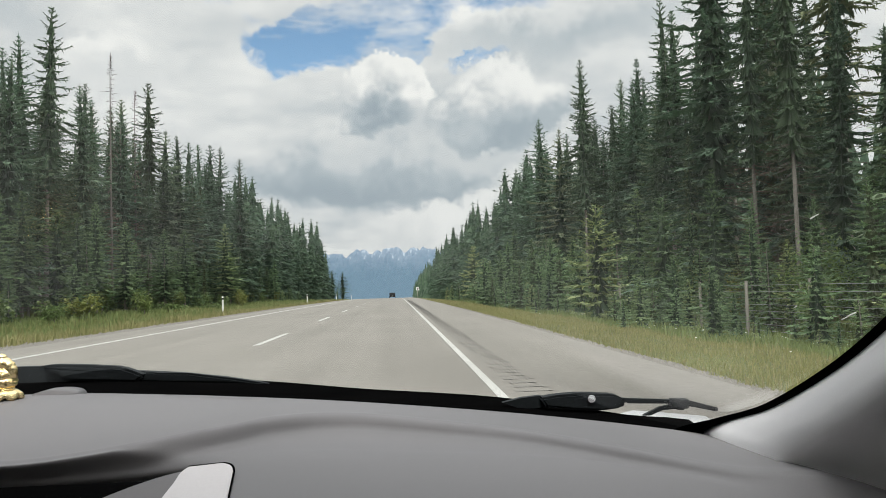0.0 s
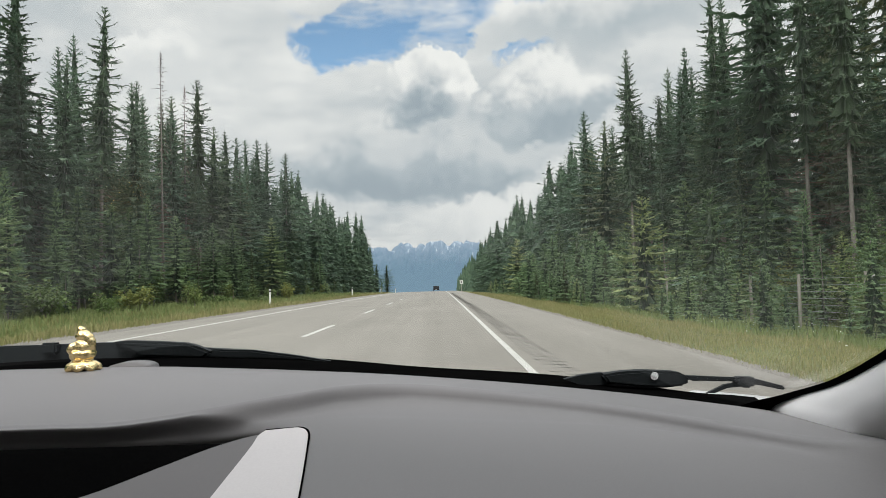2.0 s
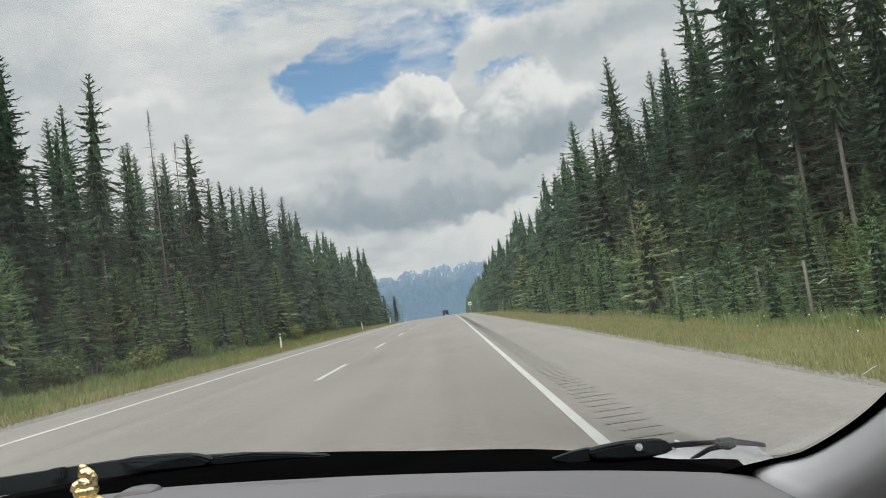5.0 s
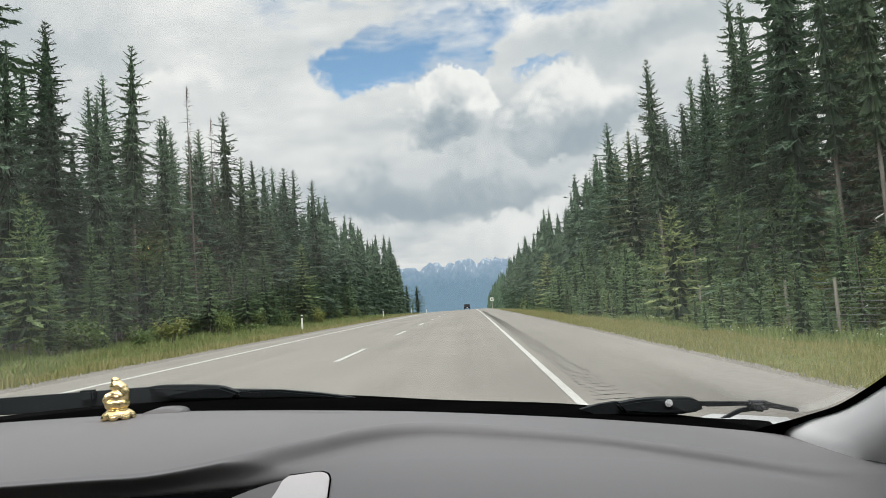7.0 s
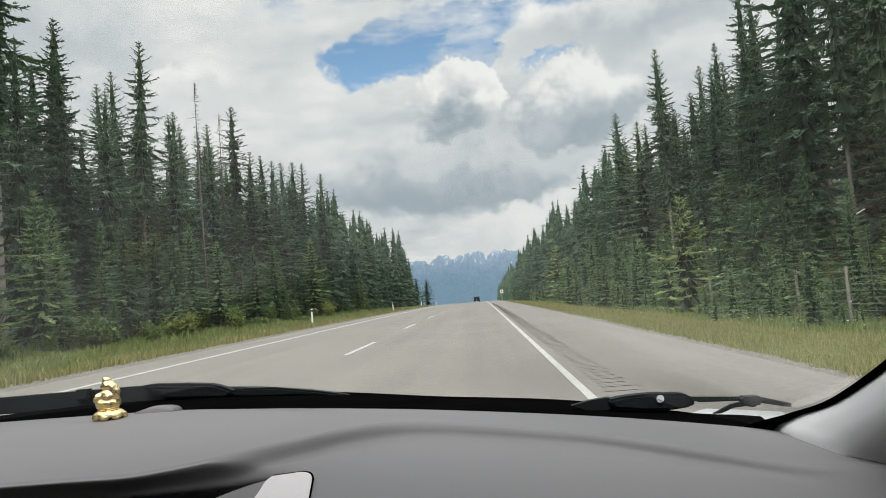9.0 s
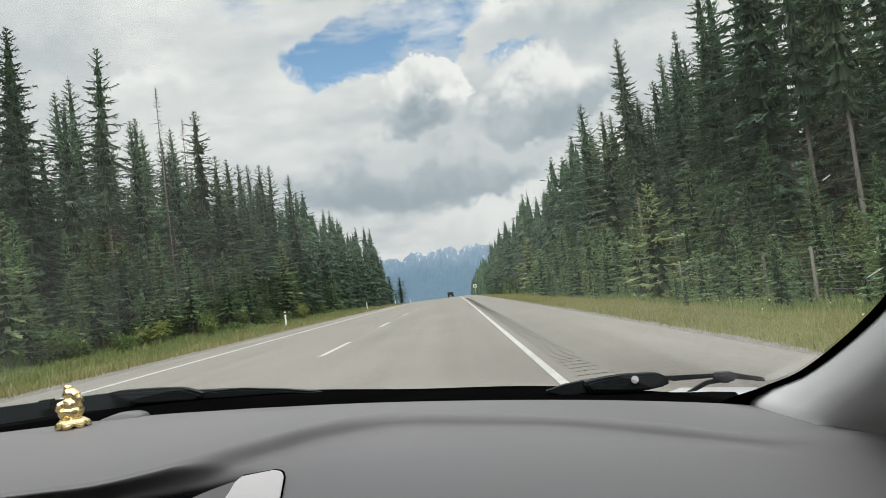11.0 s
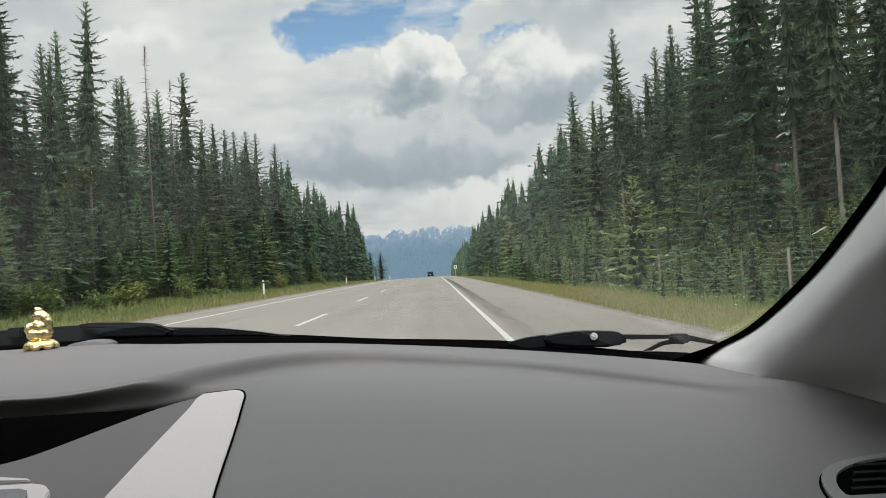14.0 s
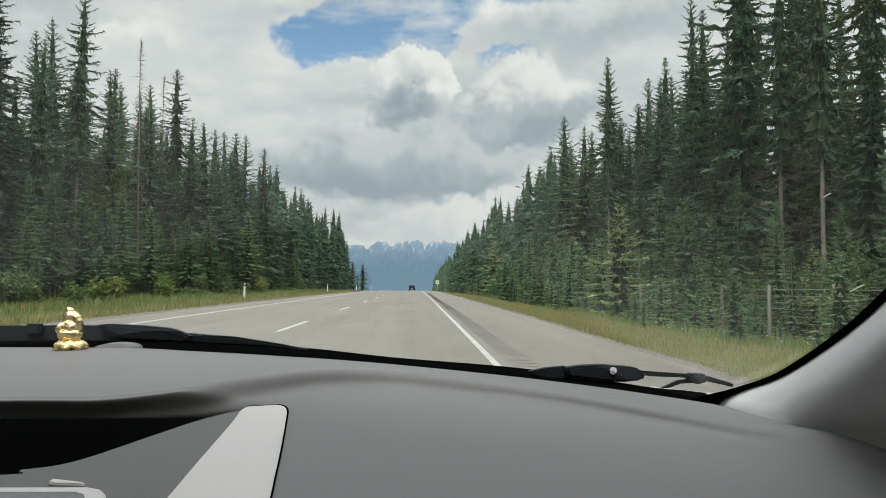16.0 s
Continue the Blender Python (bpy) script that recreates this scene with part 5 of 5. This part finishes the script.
# bonnet corner that shows pale beneath the wiper, and the shell that closes the car
verts = []
for y, z in ((1.085, 0.780), (1.095, 0.816), (1.165, 0.824), (1.30, 0.79), (1.6, 0.69), (1.9, 0.58), (2.1, 0.45)):
    for s in np.linspace(-1, 1, 61):
        wing = max(0.0, min(1.0, (abs(s) - 0.765) / 0.10))
        verts.append((MID + s * 0.78, y - 0.05 * abs(s) ** 2, z - 0.03 * abs(s) ** 3 + 0.026 * wing))
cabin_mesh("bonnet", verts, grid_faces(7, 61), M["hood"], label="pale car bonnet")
def roof_outline(out, z):
    """The roof's plan: its front edge bows forward like the glass below it."""
    xs = np.linspace(-1.06 - out, 0.40 + out, 25)
    front = [(x, 0.10 + out + 0.27 * (1 - min(1.0, abs((x - MID) / 0.73)) ** 2.2), z) for x in xs]
    return front + [(0.40 + out, -1.9 - out, z), (-1.06 - out, -1.9 - out, z)]


cabin("roof", slab(roof_outline(0.0, 1.345), 0.04, Vector((0, 0, 1))), M["liner"], label="light fabric-lined car roof")
cabin("roof_skin", slab(roof_outline(0.012, 1.386), 0.014, Vector((0, 0, 1))), M["body"], label="white painted roof skin")
cabin("rear_seat", box(-1.10, 0.44, -1.75, -1.55, 0.26, 0.92, 0.05), M["lower"], label="grey rear seat back")
# unseen seat back, added to hold off light from behind
cabin("seat_back", box(-0.28, 0.42, -0.55, -0.32, 0.30, 1.05, 0.05), M["lower"], label="unseen grey front seat back")
cabin("floor_pan", box(-1.12, 0.46, -1.9, 0.95, 0.20, 0.26, 0.01), M["black"])
for x0, x1 in ((0.49, 0.55), (-1.21, -1.15)):
    cabin("door", box(x0, x1, -1.9, 0.62, 0.25, 0.90, 0.012), M["lower"], label="grey car door panel")
    out = 1 if x0 > 0 else -1
    cabin("body_side", box(*sorted(((x1 if out > 0 else x0) + out * 0.002, (x1 if out > 0 else x0) + out * 0.03)), -1.95, 0.62, 0.24, 0.90, 0.01), M["body"], label="white painted car side")
    wing_x = sorted(((x1 if out > 0 else x0) + out * 0.002, (x1 if out > 0 else x0) + out * 0.03))
    cabin("front_wing", box(*wing_x, 0.63, 2.0, 0.30, 0.66, 0.01), M["body"], label="white painted front wing")
    cabin("door_pillar", box(x0 - 0.02, x1 - 0.02, -0.55, -0.40, 0.85, 1.35, 0.01), M["liner"])
for x0 in (0.508, -1.208):
    # unseen panels, added to keep side light off the dashboard's ends
    corner = [(x0, y, z) for y, z in ((0.62, 0.78), (0.60, 0.835), (0.47, 0.92), (0.37, 0.99), (0.25, 1.085), (0.19, 0.90), (0.19, 0.78))]
    cabin("door_corner", slab(corner, 0.04, Vector((1, 0, 0)), 0.004), M["black"], label="unseen black panel added to block side light")
    cabin("rear_pillar", slab([(x0 + 0.005, y, z) for y, z in ((-1.9, 0.90), (-1.45, 0.90), (-1.62, 1.35), (-1.88, 1.35))], 0.035, Vector((1, 0, 0))), M["body"])
cabin("tailgate", box(-1.20, 0.54, -1.99, -1.93, 0.30, 0.93, 0.02), M["body"], label="white painted tailgate")
for x in (-1.05, 0.39):
    for y in (-1.5, 1.25):
        cabin("wheel", rod((x - 0.09, y, 0.31), (x + 0.09, y, 0.31), 0.31, 0.31, 24), M["tyre"])


def figurine(x, y, z):
    """A small seated gilt figure: scalloped foot, folded robe, bent arms and a hooded head, all one casting."""
    bm = bmesh.new()
    sides = 28
    rings = []
    for k, (r, h) in enumerate(((0.0005, 0.0), (0.0185, 0.0), (0.0208, 0.003), (0.0190, 0.0105), (0.0150, 0.0130), (0.0005, 0.015))):
        ring_ = []
        for s in range(sides):
            a = 6.2832 * s / sides
            rr = r * (1.0 + (0.16 * abs(math.cos(3.5 * a)) - 0.06 if k in (1, 2, 3) else 0.0))
            hh = h + (0.0042 * (1 - abs(math.cos(3.5 * a))) if k in (1, 2) else 0.0) - (0.002 * abs(math.cos(3.5 * a)) if k == 3 else 0.0)
            ring_.append(bm.verts.new((rr * math.cos(a), rr * math.sin(a) * 0.85, hh)))
        rings.append(ring_)
    for a, b in zip(rings, rings[1:]):
        for s in range(sides):
            bm.faces.new((a[s], a[(s + 1) % sides], b[(s + 1) % sides], b[s]))
    # belly, chest, arm, sash, sleeve hanging from the head, head, face, hood
    lumps = (
        (0.0, 0.0, 0.0215, 0.0165, 0.0130, 0.0105, 0.0), (0.0005, 0.0, 0.0320, 0.0148, 0.0112, 0.0085, 0.1), (-0.0122, -0.0045, 0.0300, 0.0056, 0.0060, 0.0078, 0.5),
        (-0.003, -0.0085, 0.0225, 0.0110, 0.0048, 0.0040, 0.18), (0.0082, -0.003, 0.0385, 0.0066, 0.0064, 0.0112, -0.35), (0.0005, 0.0, 0.0450, 0.0098, 0.0088, 0.0082, 0.2),
        (0.0076, -0.002, 0.0440, 0.0050, 0.0054, 0.0046, 0.0), (-0.0018, 0.0005, 0.0525, 0.0060, 0.0058, 0.0048, 0.5))
    for k, (px, py, pz, sx, sy, sz, tip_) in enumerate(lumps):
        ball = bmesh.ops.create_icosphere(bm, subdivisions=3, radius=1.0)["verts"]
        turn = Matrix.Rotation(tip_, 3, "Y")
        for v in ball:
            n = 1.0 + 0.16 * noise.noise(v.co * 1.7 + Vector((k * 3.1, 0, 0))) + 0.09 * noise.noise(v.co * 4.0 + Vector((0, k * 2.7, 0)))
            v.co = turn @ Vector((v.co.x * sx * n, v.co.y * sy * n, v.co.z * sz * n)) + Vector((px, py, pz))
    rough_cast = bpy.data.meshes.new("figurine")
    bm.to_mesh(rough_cast)
    bm.free()
    tmp = new("tmp", rough_cast)
    weld = tmp.modifiers.new("weld", "REMESH")
    weld.mode, weld.voxel_size = "VOXEL", 0.0009
    me = bpy.data.meshes.new_from_object(tmp.evaluated_get(bpy.context.evaluated_depsgraph_get()))
    bpy.data.objects.remove(tmp)
    me.materials.clear()
    me.materials.append(M["gold"])
    for p in me.polygons:
        p.use_smooth = True
    ob = new("figurine", me)
    ob.location = (x, y, z)
    ob.rotation_euler = (0, 0, 0.25)
    ob.scale = (0.96, 0.96, 0.94)
    tagged(ob, "small shiny gold figurine standing on the dashboard", "figurine")


figurine(-0.452, 0.945, pad_z(-0.452, 0.945) - 0.0008)
